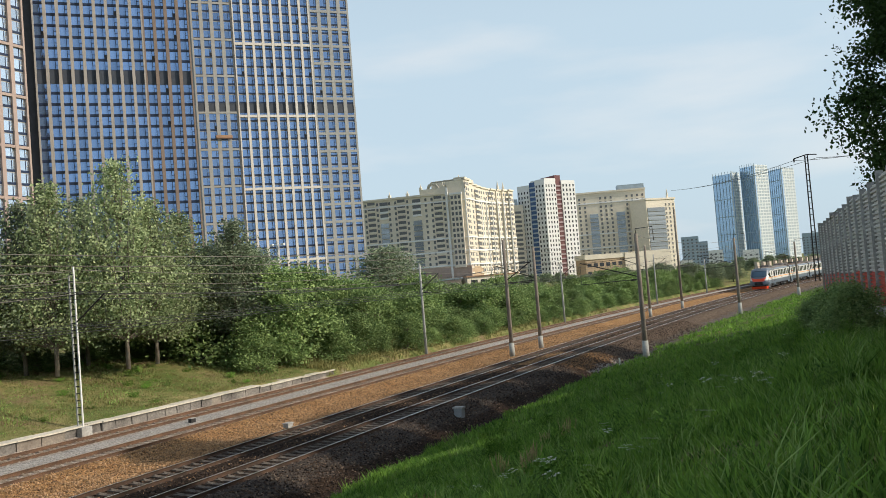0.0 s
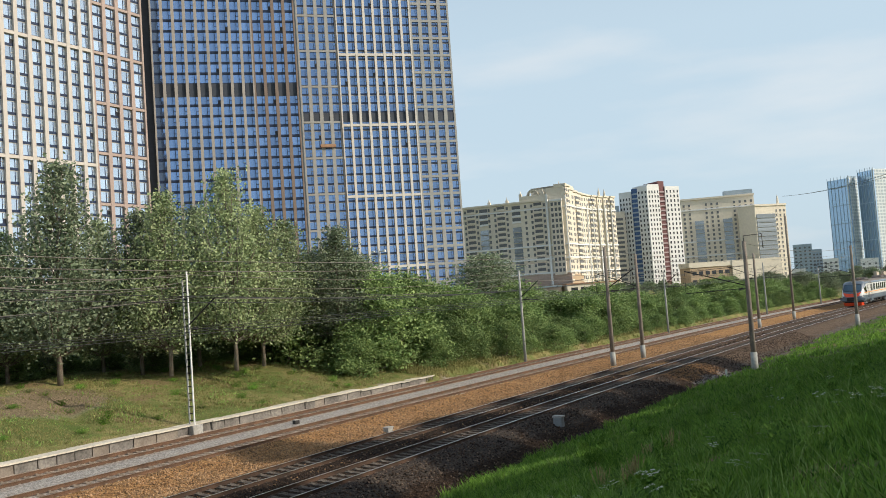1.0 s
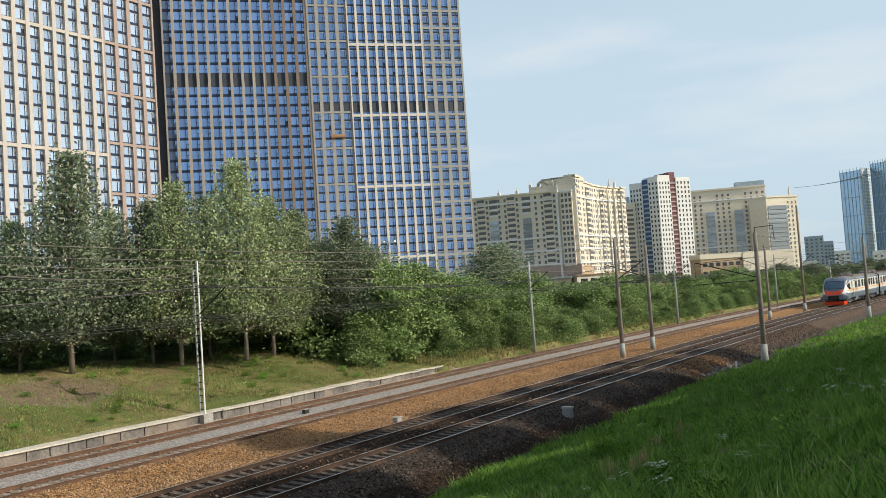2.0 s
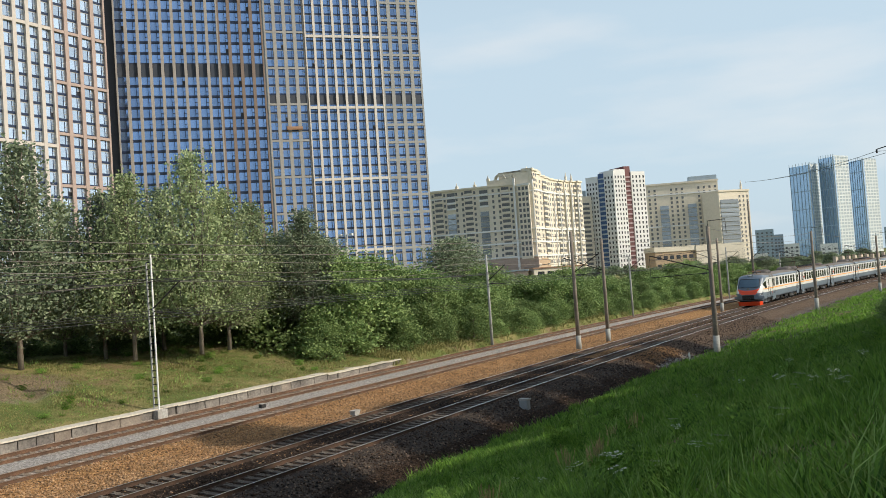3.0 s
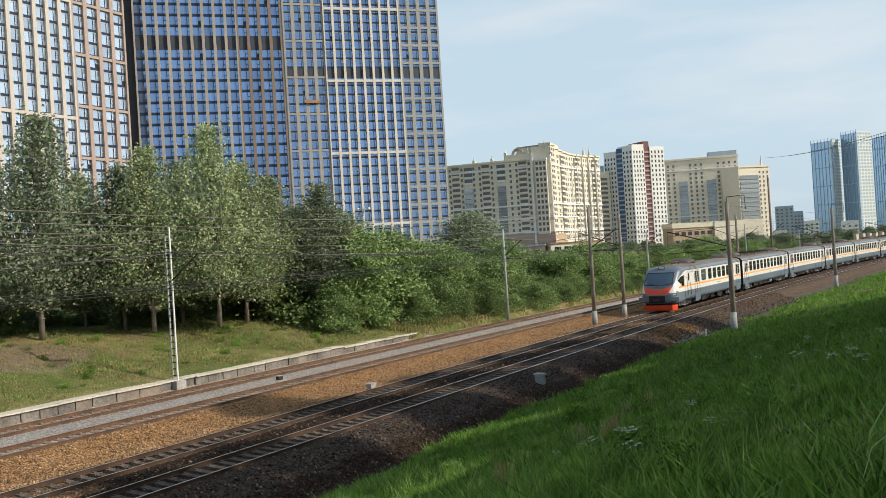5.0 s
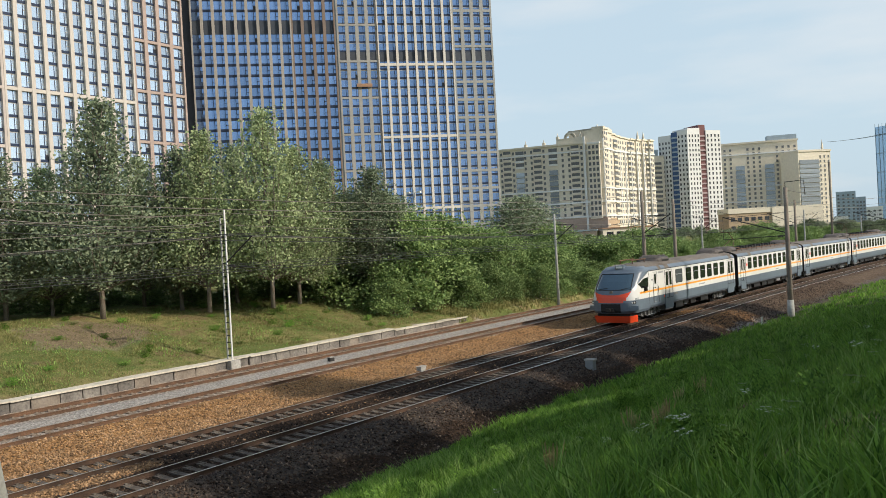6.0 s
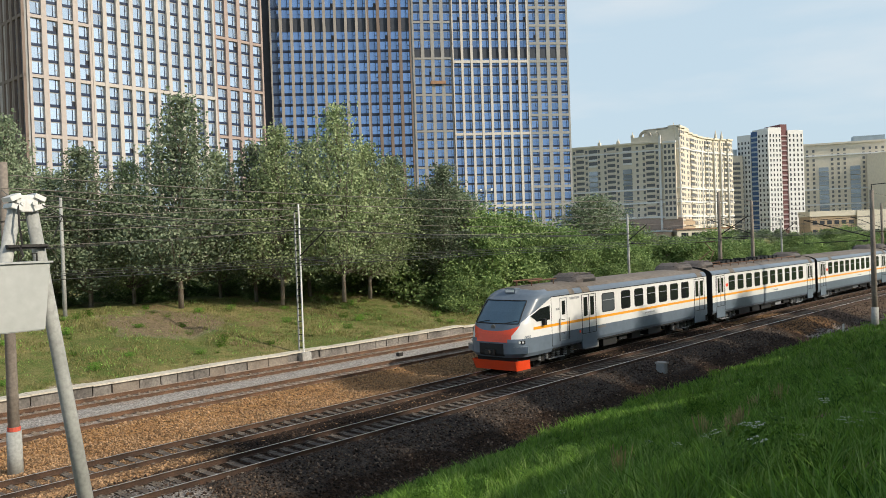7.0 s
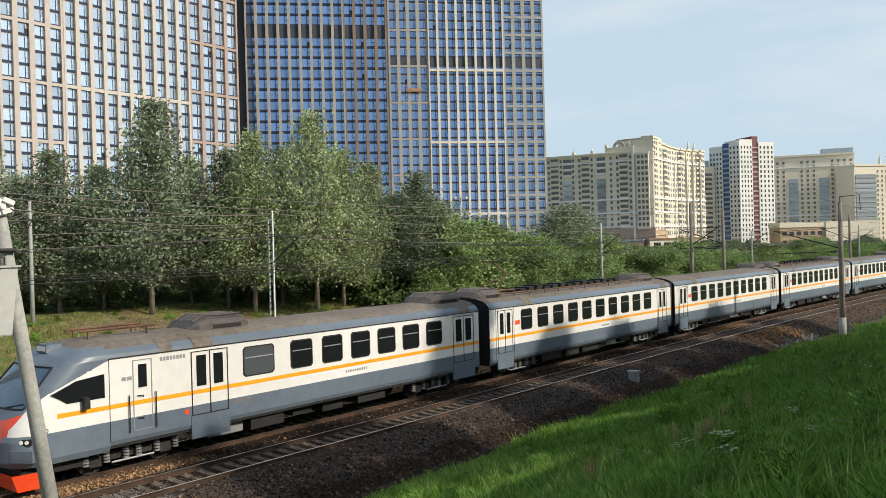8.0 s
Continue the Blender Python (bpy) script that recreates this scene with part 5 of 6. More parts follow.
def build_wires():
    """Contact wires, their bearers with droppers, and the feeders on the mast tops."""
    spans = [-45, 11.3, 69, 119, 161, 205, 250]
    for key, z0 in (("a", 6.3), ("b", 6.3), ("c", 6.2), ("d", 6.2)):
        t = thing("overhead_line", "overhead contact wire with its bearer and droppers", "cable", kind="structure")
        u = TRACKS[key]
        lo, hi, dr = Geo(), Geo(), Geo()
        for a, b in zip(spans, spans[1:]):
            if key in "cd":
                a, b = a + 20.7 if a > -40 else a, b + 20.7 if b < 240 else b
            pa, pb = (u + bend(a), a), (u + bend(b), b)
            cable(lo, (*pa, z0), (*pb, z0), 0.05, 0.012)
            cable(hi, (*pa, z0 + 1.8), (*pb, z0 + 1.8), 1.15, 0.013)
            for s in np.linspace(0.08, 0.92, 7):
                zz = z0 + 1.8 - 4 * 1.15 * s * (1 - s)
                x, y = pa[0] + (pb[0] - pa[0]) * s, a + (b - a) * s
                dr.tube([(x, y, z0), (x, y, zz)], 0.006, 3, caps=False)
        part("contact_wire", lo, M["wire"], t)
        part("bearer_wire", hi, M["wire"], t)
        part("droppers", dr, M["wire"], t)
    sets = [
        [(-41.0, -20, 9.3), (-40.45, 32.9, 9.3), (-40.3, 71.6, 8.7), (-38.9, 108.4, 8.2)],
        [(-41.4, -20, 8.6), (-40.85, 32.9, 8.6), (-40.7, 71.6, 8.1), (-39.2, 108.4, 7.7)],
        [(-41.0, -20, 7.9), (-40.45, 32.9, 7.9), (-40.3, 71.6, 7.5), (-38.9, 108.4, 7.2)],
        [(-29.3, -44, 9.6), (-29.3, 11.3, 9.7), (-29.3, 69.4, 9.9), (-26.9, 113.5, 9.2), (-20, 160, 9.2)],
        [(-28.6, -44, 9.0), (-28.6, 11.3, 9.2), (-28.8, 69.4, 9.4), (-26.5, 113.5, 8.8), (-19.6, 160, 8.8)],
        [(-20.0, 8.2, 8.4), (-29.3, 11.3, 9.2), (-40.5, 32.9, 9.2)],
        [(-20.0, 8.4, 8.2), (-40.5, 32.9, 8.9)],
        [(-20.2, 8.5, 8.1), (-55.3, 25.0, 10.5)],
        [(-17.0, 69.0, 9.4), (-16.1, 119.5, 9.4), (-11.5, 161.1, 8.9)],
    ]
    for pts in sets:
        g = Geo()
        for a, b in zip(pts, pts[1:]):
            cable(g, a, b, 0.012 * (Vector(b) - Vector(a)).length, 0.016)
        tagged(part("feeder_cable", g, M["pale_wire"]), "grey feeder cable sagging from mast to mast", "cable")


build_wires()


def build_frame_mast():
    """The two leaning poles with a joint block and a large pale cabinet."""
    t = thing("pole_transformer", "two leaning concrete poles carrying a pale grey cabinet", "transformer pole")
    for base, top in (((-20.1, 9.68, -0.9), (-20.1, 8.36, 8.3)), ((-20.1, 6.2, -0.9), (-20.1, 8.06, 8.3))):
        g = Geo()
        g.tube([base, top], [0.19, 0.145], 14)
        part("pole", g, M["pale_pole"], t, smooth=True)
    g = Geo()
    g.box(-20.3, 8.0, 8.02, -19.88, 8.46, 8.4)
    for y, z, turn in ((7.96, 8.34, 24), (8.5, 8.34, -24), (7.98, 8.12, -18), (8.48, 8.12, 18)):
        g.box(-0.24, -0.13, -0.05, 0.26, 0.13, 0.06, at=pose(-20.08, y, z, turn, 0, 0))
    g.tube([(-19.86, 8.1, 8.2), (-19.8, 8.1, 8.2)], 0.05, 8)
    g.tube([(-19.86, 8.36, 8.2), (-19.8, 8.36, 8.2)], 0.05, 8)
    part("joint_block", g, M["white_metal"], t)
    g = Geo()
    g.box(-19.98, 7.74, 7.16, -19.86, 8.64, 7.26)
    g.box(-19.86, 7.74, 7.2, -19.80, 8.64, 7.24)
    g.tube([(-19.84, 8.0, 7.2), (-19.8, 8.05, 7.0), (-19.82, 7.95, 6.86)], 0.03, 6)
    g.tube([(-19.84, 8.25, 6.85), (-19.8, 8.25, 7.05), (-19.8, 8.35, 7.05), (-19.82, 8.36, 6.8)], 0.02, 6)
    part("crossarm", g, M["dark_metal"], t)
    g = Geo()
    g.tube([(-19.85, 8.0, 8.2), (-19.7, 7.95, 7.7), (-19.75, 8.02, 7.25)], 0.022, 6)
    g.tube([(-19.85, 8.5, 8.2), (-19.6, 8.9, 7.9), (-19.7, 8.7, 7.4)], 0.015, 6)
    part("lead_cable", g, M["dark_metal"], t)
    bm = bmesh.new()
    bmesh.ops.create_cube(bm, size=1)
    for v in bm.verts:
        top = v.co.z > 0
        v.co = Vector((-19.4 + v.co.x * 0.8, 7.19 + v.co.y * (2.24 if top else 1.9), 6.08 + v.co.z * 1.5))
    bmesh.ops.bevel(bm, geom=bm.edges[:], offset=0.02, segments=2, affect="EDGES")
    me = bpy.data.meshes.new("cabinet")
    bm.to_mesh(me)
    bm.free()
    me.materials.append(M["cabinet"])
    box = part("cabinet", me, M["cabinet"], t, "pale grey sheet-metal cabinet")
    g = Geo()
    g.box(-19.85, 6.0, 6.83, -18.95, 8.35, 6.87)
    part("lid", g, M["cabinet"], box)


build_frame_mast()


def small_cabinets():
    t = thing("relay_box", "small grey trackside relay box on a post", "relay box", pose(-20.6, 41.0, -0.75) @ Matrix.Diagonal((0.8, 0.8, 0.85, 1)))
    g = Geo()
    g.box(-0.3, -0.22, 0.25, 0.3, 0.22, 0.85)
    part("body", g, M["frame_grey"], t)
    g = Geo()
    g.box(-0.36, -0.28, 0.85, 0.36, 0.28, 0.95)
    part("lid", g, M["concrete"], t)
    g = Geo()
    g.box(-0.12, -0.1, -0.2, 0.12, 0.1, 0.25)
    part("post", g, M["dark_metal"], t)
    t = thing("junction_box", "small pale junction box beside the track", "junction box", pose(-28.3, 35.9, -0.28) @ Matrix.Diagonal((0.8, 0.8, 0.8, 1)))
    g = Geo()
    g.box(-0.2, -0.28, 0, 0.2, 0.28, 0.42)
    part("body", g, M["concrete"], t)
    g = Geo()
    g.box(-0.24, -0.32, 0.42, 0.24, 0.32, 0.48)
    part("lid", g, M["concrete"], t)
    t = thing("junction_box", "dark small box between the grey tracks", "junction box", pose(-36.2, 37.0, -0.2) @ Matrix.Diagonal((0.6, 0.6, 0.7, 1)))
    g = Geo()
    g.box(-0.2, -0.3, 0, 0.2, 0.3, 0.4)
    part("body", g, M["dark_metal"], t)
    g = Geo()
    g.box(-0.22, -0.32, 0.4, 0.22, 0.32, 0.45)
    part("lid", g, M["concrete"], t)
    t = thing("distance_marker", "short white marker post on the bank", "marker post", pose(-17.6, 63, -0.7))
    g = Geo()
    g.tube([(0, 0, 0), (0, 0, 0.7)], 0.07, 8)
    part("post", g, M["white_metal"], t)


small_cabinets()


def build_fence():
    """The corrugated noise barrier at the top of the bank."""
    t = thing("noise_barrier", "corrugated grey noise barrier with a red band", "barrier")
    p, q = Vector((-2.2, 50.0, 0)), Vector((0.6, 25.0, 0))
    way = (q - p).normalized()
    side = Vector((-way.y, way.x, 0))
    turn = math.degrees(math.atan2(way.y, way.x))
    k, s = 0, 0.0
    while s < 62:
        a = p + way * s
        y = a.y + way.y * 1.0
        base = steps(y, [(-10, 5.4), (5, 5.3), (25, 4.6), (50, 3.95), (60, 3.2)])
        top = 4.3 + (0.12 if k % 4 == 0 else 0)
        m = pose(a.x, a.y, base, 0, 0, turn)
        post = Geo()
        post.box(-0.07, -0.1, -0.8, 0.07, 0.1, top + 0.1)
        part("post", post, M["concrete"], t, m=m)
        n, z = 9, -0.3
        step = (top - z) / n
        for i in range(n):
            rows = []
            for j in range(4):
                z0 = z + i * step + j * step / 4
                rows += [(-0.035, z0 + 0.004), (-0.035, z0 + step * 0.11), (0.03, z0 + step * 0.15), (0.03, z0 + step * 0.235)]
            g = Geo()
            for x in (0.08, 1.93):
                g.v += [(x, yy, zz) for yy, zz in rows] + [(x, yy + 0.03, zz) for yy, zz in rows]
            n2 = len(rows)
            for q in range(n2 - 1):
                g.f.append((q, q + 1, 2 * n2 + q + 1, 2 * n2 + q))
                g.f.append((n2 + q, 3 * n2 + q, 3 * n2 + q + 1, n2 + q + 1))
                g.m += [0, 0]
            g.f += [(0, 2 * n2, 3 * n2, n2), (n2 - 1, 2 * n2 - 1, 4 * n2 - 1, 3 * n2 - 1)]
            g.m += [0, 0]
            part("panel", g, M["fence_red"] if i in (2, 3) else M["fence"], t, m=m)
        s += 2.0
        k += 1


build_fence()


# ---- the train ----
HALF = 1.74
LOWER, WAIST, EAVE, CROWN = 0.98, 1.76, 3.74, 4.34


def band(g, y0, y1, profile, sides=(-1, 1)):
    """Both sides of a body band: profile rows (half width, height), swept from y0 to y1."""
    for s in sides:
        for (xa, za), (xb, zb) in zip(profile, profile[1:]):
            a, b, c, d = (s * xa, y0, za), (s * xa, y1, za), (s * xb, y1, zb), (s * xb, y0, zb)
            g.quad(*((a, b, c, d) if s > 0 else (d, c, b, a)))


ROOF = [(HALF, EAVE), (1.70, EAVE + 0.14), (1.55, EAVE + 0.30), (1.25, EAVE + 0.44), (0.8, EAVE + 0.54), (0.3, CROWN - 0.01), (0.0, CROWN)]


def side_pane(t, y0, y1, z0, z1, name="window", glass="train_glass"):
    """A window on each side: rubber frame and dark pane."""
    for s in (-1, 1):
        fr, pn = Geo(), Geo()
        x = s * HALF
        c = 0.1
        ring = [(y0 + c, z0), (y1 - c, z0), (y1, z0 + c), (y1, z1 - c), (y1 - c, z1), (y0 + c, z1), (y0, z1 - c), (y0, z0 + c)]
        for g, grow, out in ((fr, 0.05, 0.012), (pn, 0.0, 0.022)):
            k = len(g.v)
            cy, cz = (y0 + y1) / 2, (z0 + z1) / 2
            pts = [(y + grow * (1 if y > cy else -1), z + grow * (1 if z > cz else -1)) for y, z in ring]
            g.v += [(x + s * out, y, z) for y, z in pts] + [(x - s * 0.03, y, z) for y, z in pts]
            n = len(pts)
            g.f.append(tuple(range(k, k + n)) if s > 0 else tuple(reversed(range(k, k + n))))
            g.m.append(0)
            for i in range(n):
                j = (i + 1) % n
                q = (k + i, k + n + i, k + n + j, k + j)
                g.f.append(q if s > 0 else q[::-1])
                g.m.append(0)
        w = part(name, fr, M["train_black"], t)
        part("pane", pn, M[glass], w)
        if y1 - y0 > 0.7:
            b = Geo()
            b.box(x - 0.03, y0 + 0.05, z0 + (z1 - z0) * 0.62, x + s * 0.03 if s > 0 else x + 0.03, y1 - 0.05, z0 + (z1 - z0) * 0.66)
            part("transom", b, M["frame_grey"], w)


def side_door(t, y0, y1):
    """A pair of sliding leaves on each side."""
    for s in (-1, 1):
        x = s * (HALF + 0.008)
        g = Geo()
        ym = (y0 + y1) / 2
        for a, b in ((y0, y1),):
            for yy in (a, ym, b):
                g.box(min(x, x + s * 0.012), yy - 0.018, 1.42, max(x, x + s * 0.012), yy + 0.018, EAVE - 0.12)
            for zz in (1.42, EAVE - 0.14):
                g.box(min(x, x + s * 0.012), a, zz, max(x, x + s * 0.012), b, zz + 0.03)
        d = part("door", g, M["train_black"], t)
        st = Geo()
        st.box(min(x - s * 0.06, x + s * 0.01), y0 - 0.05, 0.62, max(x - s * 0.06, x + s * 0.01), y1 + 0.05, 1.40)
        part("step_panel", st, M["train_grey"], d)
        p = Geo()
        for a, b in ((y0 + 0.2, ym - 0.16), (ym + 0.16, y1 - 0.2)):
            p.box(min(x, x + s * 0.016), a, 2.42, max(x, x + s * 0.016), b, 3.48)
        part("pane", p, M["train_glass"], d)


def bogie(t, y):
    b = Geo()
    for s in (-1, 1):
        b.box(s * 1.08 - 0.08, y - 1.75, 0.42, s * 1.08 + 0.08, y + 1.75, 0.66)
        for d in (-1.25, 1.25):
            b.box(s * 1.08 - 0.14, y + d - 0.2, 0.3, s * 1.08 + 0.14, y + d + 0.2, 0.62)
            b.tube([(s * 1.1, y + d - 0.35, 0.6), (s * 1.1, y + d - 0.35, 0.9)], 0.11, 8)
            b.tube([(s * 1.1, y + d + 0.35, 0.6), (s * 1.1, y + d + 0.35, 0.9)], 0.11, 8)
    b.box(-1.0, y - 0.4, 0.5, 1.0, y + 0.4, 0.85)
    fr = part("bogie", b, M["dark_metal"], t, "dark bogie frame")
    for s in (-1, 1):
        for d in (-1.6, -0.9, -0.22, 0.22, 0.9, 1.6):
            c = Geo()
            for k in range(5):
                c.tube([(s * 1.24, y + d, 0.40 + k * 0.095), (s * 1.24, y + d, 0.45 + k * 0.095)], 0.115, 9)
            part("spring", c, M["frame_grey"], fr)
        c = Geo()
        c.tube([(s * 1.3, y - 0.75, 0.36), (s * 1.3, y + 0.75, 0.36)], 0.035, 6)
        part("brake_rod", c, M["frame_grey"], fr)
    for d in (-1.25, 1.25):
        for s in (-1, 1):
            w = Geo()
            w.tube([(s * 0.74, y + d, 0.475), (s * 0.88, y + d, 0.475)], 0.475, 20)
            part("wheel", w, M["dark_metal"], fr)


def underframe(t, y0, y1, seed):
    rnd = random.Random(seed)
    y = y0
    while y < y1 - 1.2:
        ln = rnd.uniform(0.9, 2.2)
        g = Geo()
        w = rnd.uniform(1.2, 1.5)
        g.box(-w, y, rnd.uniform(0.4, 0.6), w, min(y + ln, y1), 1.0)
        part("equipment_box", g, M["train_black"] if rnd.random() < 0.8 else M["frame_grey"], t)
        y += ln + rnd.uniform(0.25, 0.8)


def roof_pod(t, y, ln=2.6):
    """A streamlined ventilation cowl on the roof: a saddle-backed shell with raised ribs."""
    rows = [(0.0, 0.70, 0.10), (0.12, 0.92, 0.34), (0.3, 1.0, 0.50), (0.5, 1.0, 0.44), (0.7, 1.0, 0.42), (0.88, 0.95, 0.46), (0.97, 0.85, 0.30), (1.0, 0.7, 0.08)]
    base = CROWN - 0.1
    ring = [(-1.0, -0.25), (-1.0, 0.45), (-0.86, 0.82), (-0.5, 1.0), (0.0, 1.04), (0.5, 1.0), (0.86, 0.82), (1.0, 0.45), (1.0, -0.25)]
    g = Geo()
    for k, w, h in rows:
        g.v += [(w * x, y + ln * k, base + (h * z if z > 0 else z)) for x, z in ring]
    n = len(ring)
    for r in range(len(rows) - 1):
        for i in range(n - 1):
            g.f.append((r * n + i, r * n + i + 1, (r + 1) * n + i + 1, (r + 1) * n + i))
            g.m.append(0)
    g.f += [tuple(range(n)), tuple(reversed(range((len(rows) - 1) * n, len(rows) * n)))]
    g.m += [0, 0]
    p = part("roof_unit", g, M["roof_pod"], t)
    for x in (-0.62, -0.2, 0.2, 0.62):
        f = Geo()
        f.tube([(x * 0.9, y + ln * 0.1, base + 0.30), (x, y + ln * 0.3, base + 0.52), (x, y + ln * 0.5, base + 0.47), (x, y + ln * 0.88, base + 0.49)], 0.035, 5)
        part("rib", f, M["roof_pod"], p)
    f = Geo()
    f.box(-1.015, y + ln * 0.32, base + 0.02, 1.015, y + ln * 0.8, base + 0.16)
    part("grille", f, M["train_black"], p)


def pantograph(t, y):
    g = Geo()
    z = CROWN + 0.1
    for x in (-0.6, 0.6):
        g.tube([(x, y, z + 0.1), (x, y + 1.6, z + 0.1)], 0.04, 5)
    g.tube([(-0.5, y + 0.2, z + 0.2), (-0.15, y + 1.7, z + 0.95)], 0.035, 5)
    g.tube([(0.5, y + 0.2, z + 0.2), (0.15, y + 1.7, z + 0.95)], 0.035, 5)
    g.tube([(0, y + 1.7, z + 0.95), (0, y + 0.5, z + 1.65)], 0.04, 5)
    g.tube([(-0.8, y + 0.5, z + 1.66), (0.8, y + 0.5, z + 1.66)], 0.04, 5)
    part("pantograph", g, M["rust"], t)
    i = Geo()
    for x in (-0.6, 0.6):
        for yy in (y, y + 1.6):
            i.tube([(x, yy, CROWN - 0.1), (x, yy, z + 0.1)], 0.07, 8)
    part("insulator", i, M["rust"], t)


def stripe(t, y0, y1, z=2.2, name="stripe"):
    g = Geo()
    for s in (-1, 1):
        x = s * HALF
        g.box(min(x, x + s * 0.006), y0, z - 0.07, max(x, x + s * 0.006), y1, z + 0.07)
    part(name, g, M["train_orange"], t)


def body(t, y0, y1):
    for s in (-1, 1):
        for name, rows, mat in (("skirt", [(HALF - 0.06, LOWER), (HALF, LOWER + 0.15), (HALF, WAIST)], "train_grey"), ("side", [(HALF, WAIST), (HALF, EAVE)], "train_white"), ("eave", ROOF[:3], "train_grey")):
            g = Geo()
            band(g, y0, y1, rows, (s,))
            part(name, g, M[mat], t)
        gutter = Geo()
        x = s * HALF
        gutter.box(min(x, x + s * 0.02), y0, EAVE - 0.02, max(x, x + s * 0.02), y1, EAVE + 0.02)
        part("gutter", gutter, M["train_black"], t)
        for y in (y0 + 3.1, y1 - 1.5):
            patch = Geo()
            for (xa, za), (xb, zb) in zip(ROOF[:3], ROOF[1:4]):
                patch.quad((s * (xa + 0.012), y, za + 0.02), (s * (xa + 0.012), y + 0.8, za + 0.02), (s * (xb + 0.012), y + 0.8, zb + 0.014), (s * (xb + 0.012), y, zb + 0.014))
            part("vent_grille", patch, M["train_roof"], t)
    g = Geo()
    band(g, y0, y1, ROOF[2:])
    part("roof", g, M["train_roof"], t)
    g = Geo()
    for y in (y0, y1):
        pts = [(s * x, z) for s in (1,) for x, z in [(HALF - 0.06, LOWER), (HALF, WAIST)] + ROOF] + [(-x, z) for x, z in reversed([(HALF - 0.06, LOWER), (HALF, WAIST)] + ROOF[:-1])]
        k = len(g.v)
        g.v += [(x, y, z) for x, z in pts]
        g.f.append(tuple(range(k, k + len(pts))))
        g.m.append(0)
    g.box(-HALF + 0.1, y0 + 0.02, LOWER - 0.1, HALF - 0.1, y1 - 0.02, LOWER + 0.02)
    part("end_wall", g, M["train_black"], t)


def seams(t, ys):
    for y in ys:
        for s in (-1, 1):
            g = Geo()
            x = s * HALF
            g.box(min(x, x + s * 0.007), y - 0.012, LOWER + 0.1, max(x, x + s * 0.007), y + 0.012, EAVE)
            part("panel_seam", g, M["train_black"], t)


def sign(t, y, z, w, h, mat):
    g = Geo()
    for s in (-1, 1):
        x = s * HALF
        g.box(min(x, x + s * 0.008), y, z, max(x, x + s * 0.008), y + w, z + h)
    part("sign", g, mat, t)


def bars(t, y, z, n, w, h, gap, mat):
    """Writing too small to read, as plain bars."""
    g = Geo()
    for k in range(n):
        for s in (-1, 1):
            x = s * HALF
            g.box(min(x, x + s * 0.006), y + k * (w + gap), z, max(x, x + s * 0.006), y + k * (w + gap) + w, z + h)
    part("lettering", g, mat, t)


CAR = 22.05


def trailer(kind):
    """A middle car, 21.4 m of body with a gangway; motor cars carry the roof gear."""
    t = thing("train_car", "white and grey electric train car with orange stripe", "train", group="train cars")
    a, b = 0.35, 21.7
    body(t, a, b)
    stripe(t, a, b)
    for y in (1.05, 19.7):
        side_door(t, y, y + 1.3)
    for k in range(10):
        y = 3.2 + k * 1.6
        side_pane(t, y, y + 0.98, 2.5, 3.5)
    sign(t, 2.62, 2.78, 0.42, 0.22, M["train_red"])
    bars(t, 11.8, 1.86, 8, 0.07, 0.1, 0.05, M["frame_grey"])
    bogie(t, 3.4)
    bogie(t, 18.6)
    underframe(t, 5.6, 16.4, kind)
    g = Geo()
    g.box(-1.55, b, 0.95, 1.55, CAR + 0.35, 4.0)
    g.box(-0.25, b - 0.1, 0.7, 0.25, CAR + 0.45, 1.05)
    part("gangway", g, M["train_black"], t)
    seams(t, [0.9, 2.5, 19.55] + ([15.4] if kind == 1 else []))
    if kind == 0:
        roof_pod(t, 0.4, 2.2)
        pantograph(t, 2.6)
        for k in range(14):
            y = 5.0 + k * 0.85
            g = Geo()
            g.box(-0.5, y, CROWN - 0.08, 0.5, y + 0.5, CROWN + 0.18 + 0.06 * (k % 3))
            part("resistor_box", g, M["train_black"], t)
        g = Geo()
        for s in (-1, 1):
            g.tube([(s * 1.1, 2, CROWN + 0.08), (s * 1.1, 18.5, CROWN + 0.08)], 0.04, 5)
            for k in range(12):
                g.tube([(s * 1.1, 2 + k * 1.5, CROWN - 0.3), (s * 1.1, 2 + k * 1.5, CROWN + 0.08)], 0.03, 4)
        part("cable_rack", g, M["rust"], t)
        roof_pod(t, 18.2)
    else:
        roof_pod(t, 18.4)
    return t


NOSE_LOW, CUT = 0.80, 2.3


def nose_shape(z):
    """How far back the front lies at height z, and the half width there."""
    back = steps(z, [(0.80, -0.62), (1.0, -0.78), (1.6, -0.78), (2.0, -0.68), (2.5, -0.46), (3.1, 0.04), (3.7, 0.62), (3.95, 0.95), (4.15, 1.35), (4.34, 2.3)])
    half = steps(z, [(0.80, HALF - 0.10), (1.0, HALF), (EAVE, HALF), (EAVE + 0.14, 1.70), (EAVE + 0.30, 1.55), (EAVE + 0.44, 1.25), (EAVE + 0.54, 0.8), (CROWN, 0.02)])
    return back, half


def nose_point(s, z):
    """A point of the nose: s runs from -1 to 1 round the front at height z."""
    back, half = nose_shape(z)
    depth = min(max(0.02, CUT - back), 1.35)
    if abs(s) > 0.7:
        y0 = back + depth
        return math.copysign(half, s), y0 + (CUT - y0) * (abs(s) - 0.7) / 0.3, z
    k = s / 0.7 * math.pi / 2
    return half * math.copysign(abs(math.sin(k)) ** 0.58, k), back + depth * (1 - abs(math.cos(k)) ** 0.58), z


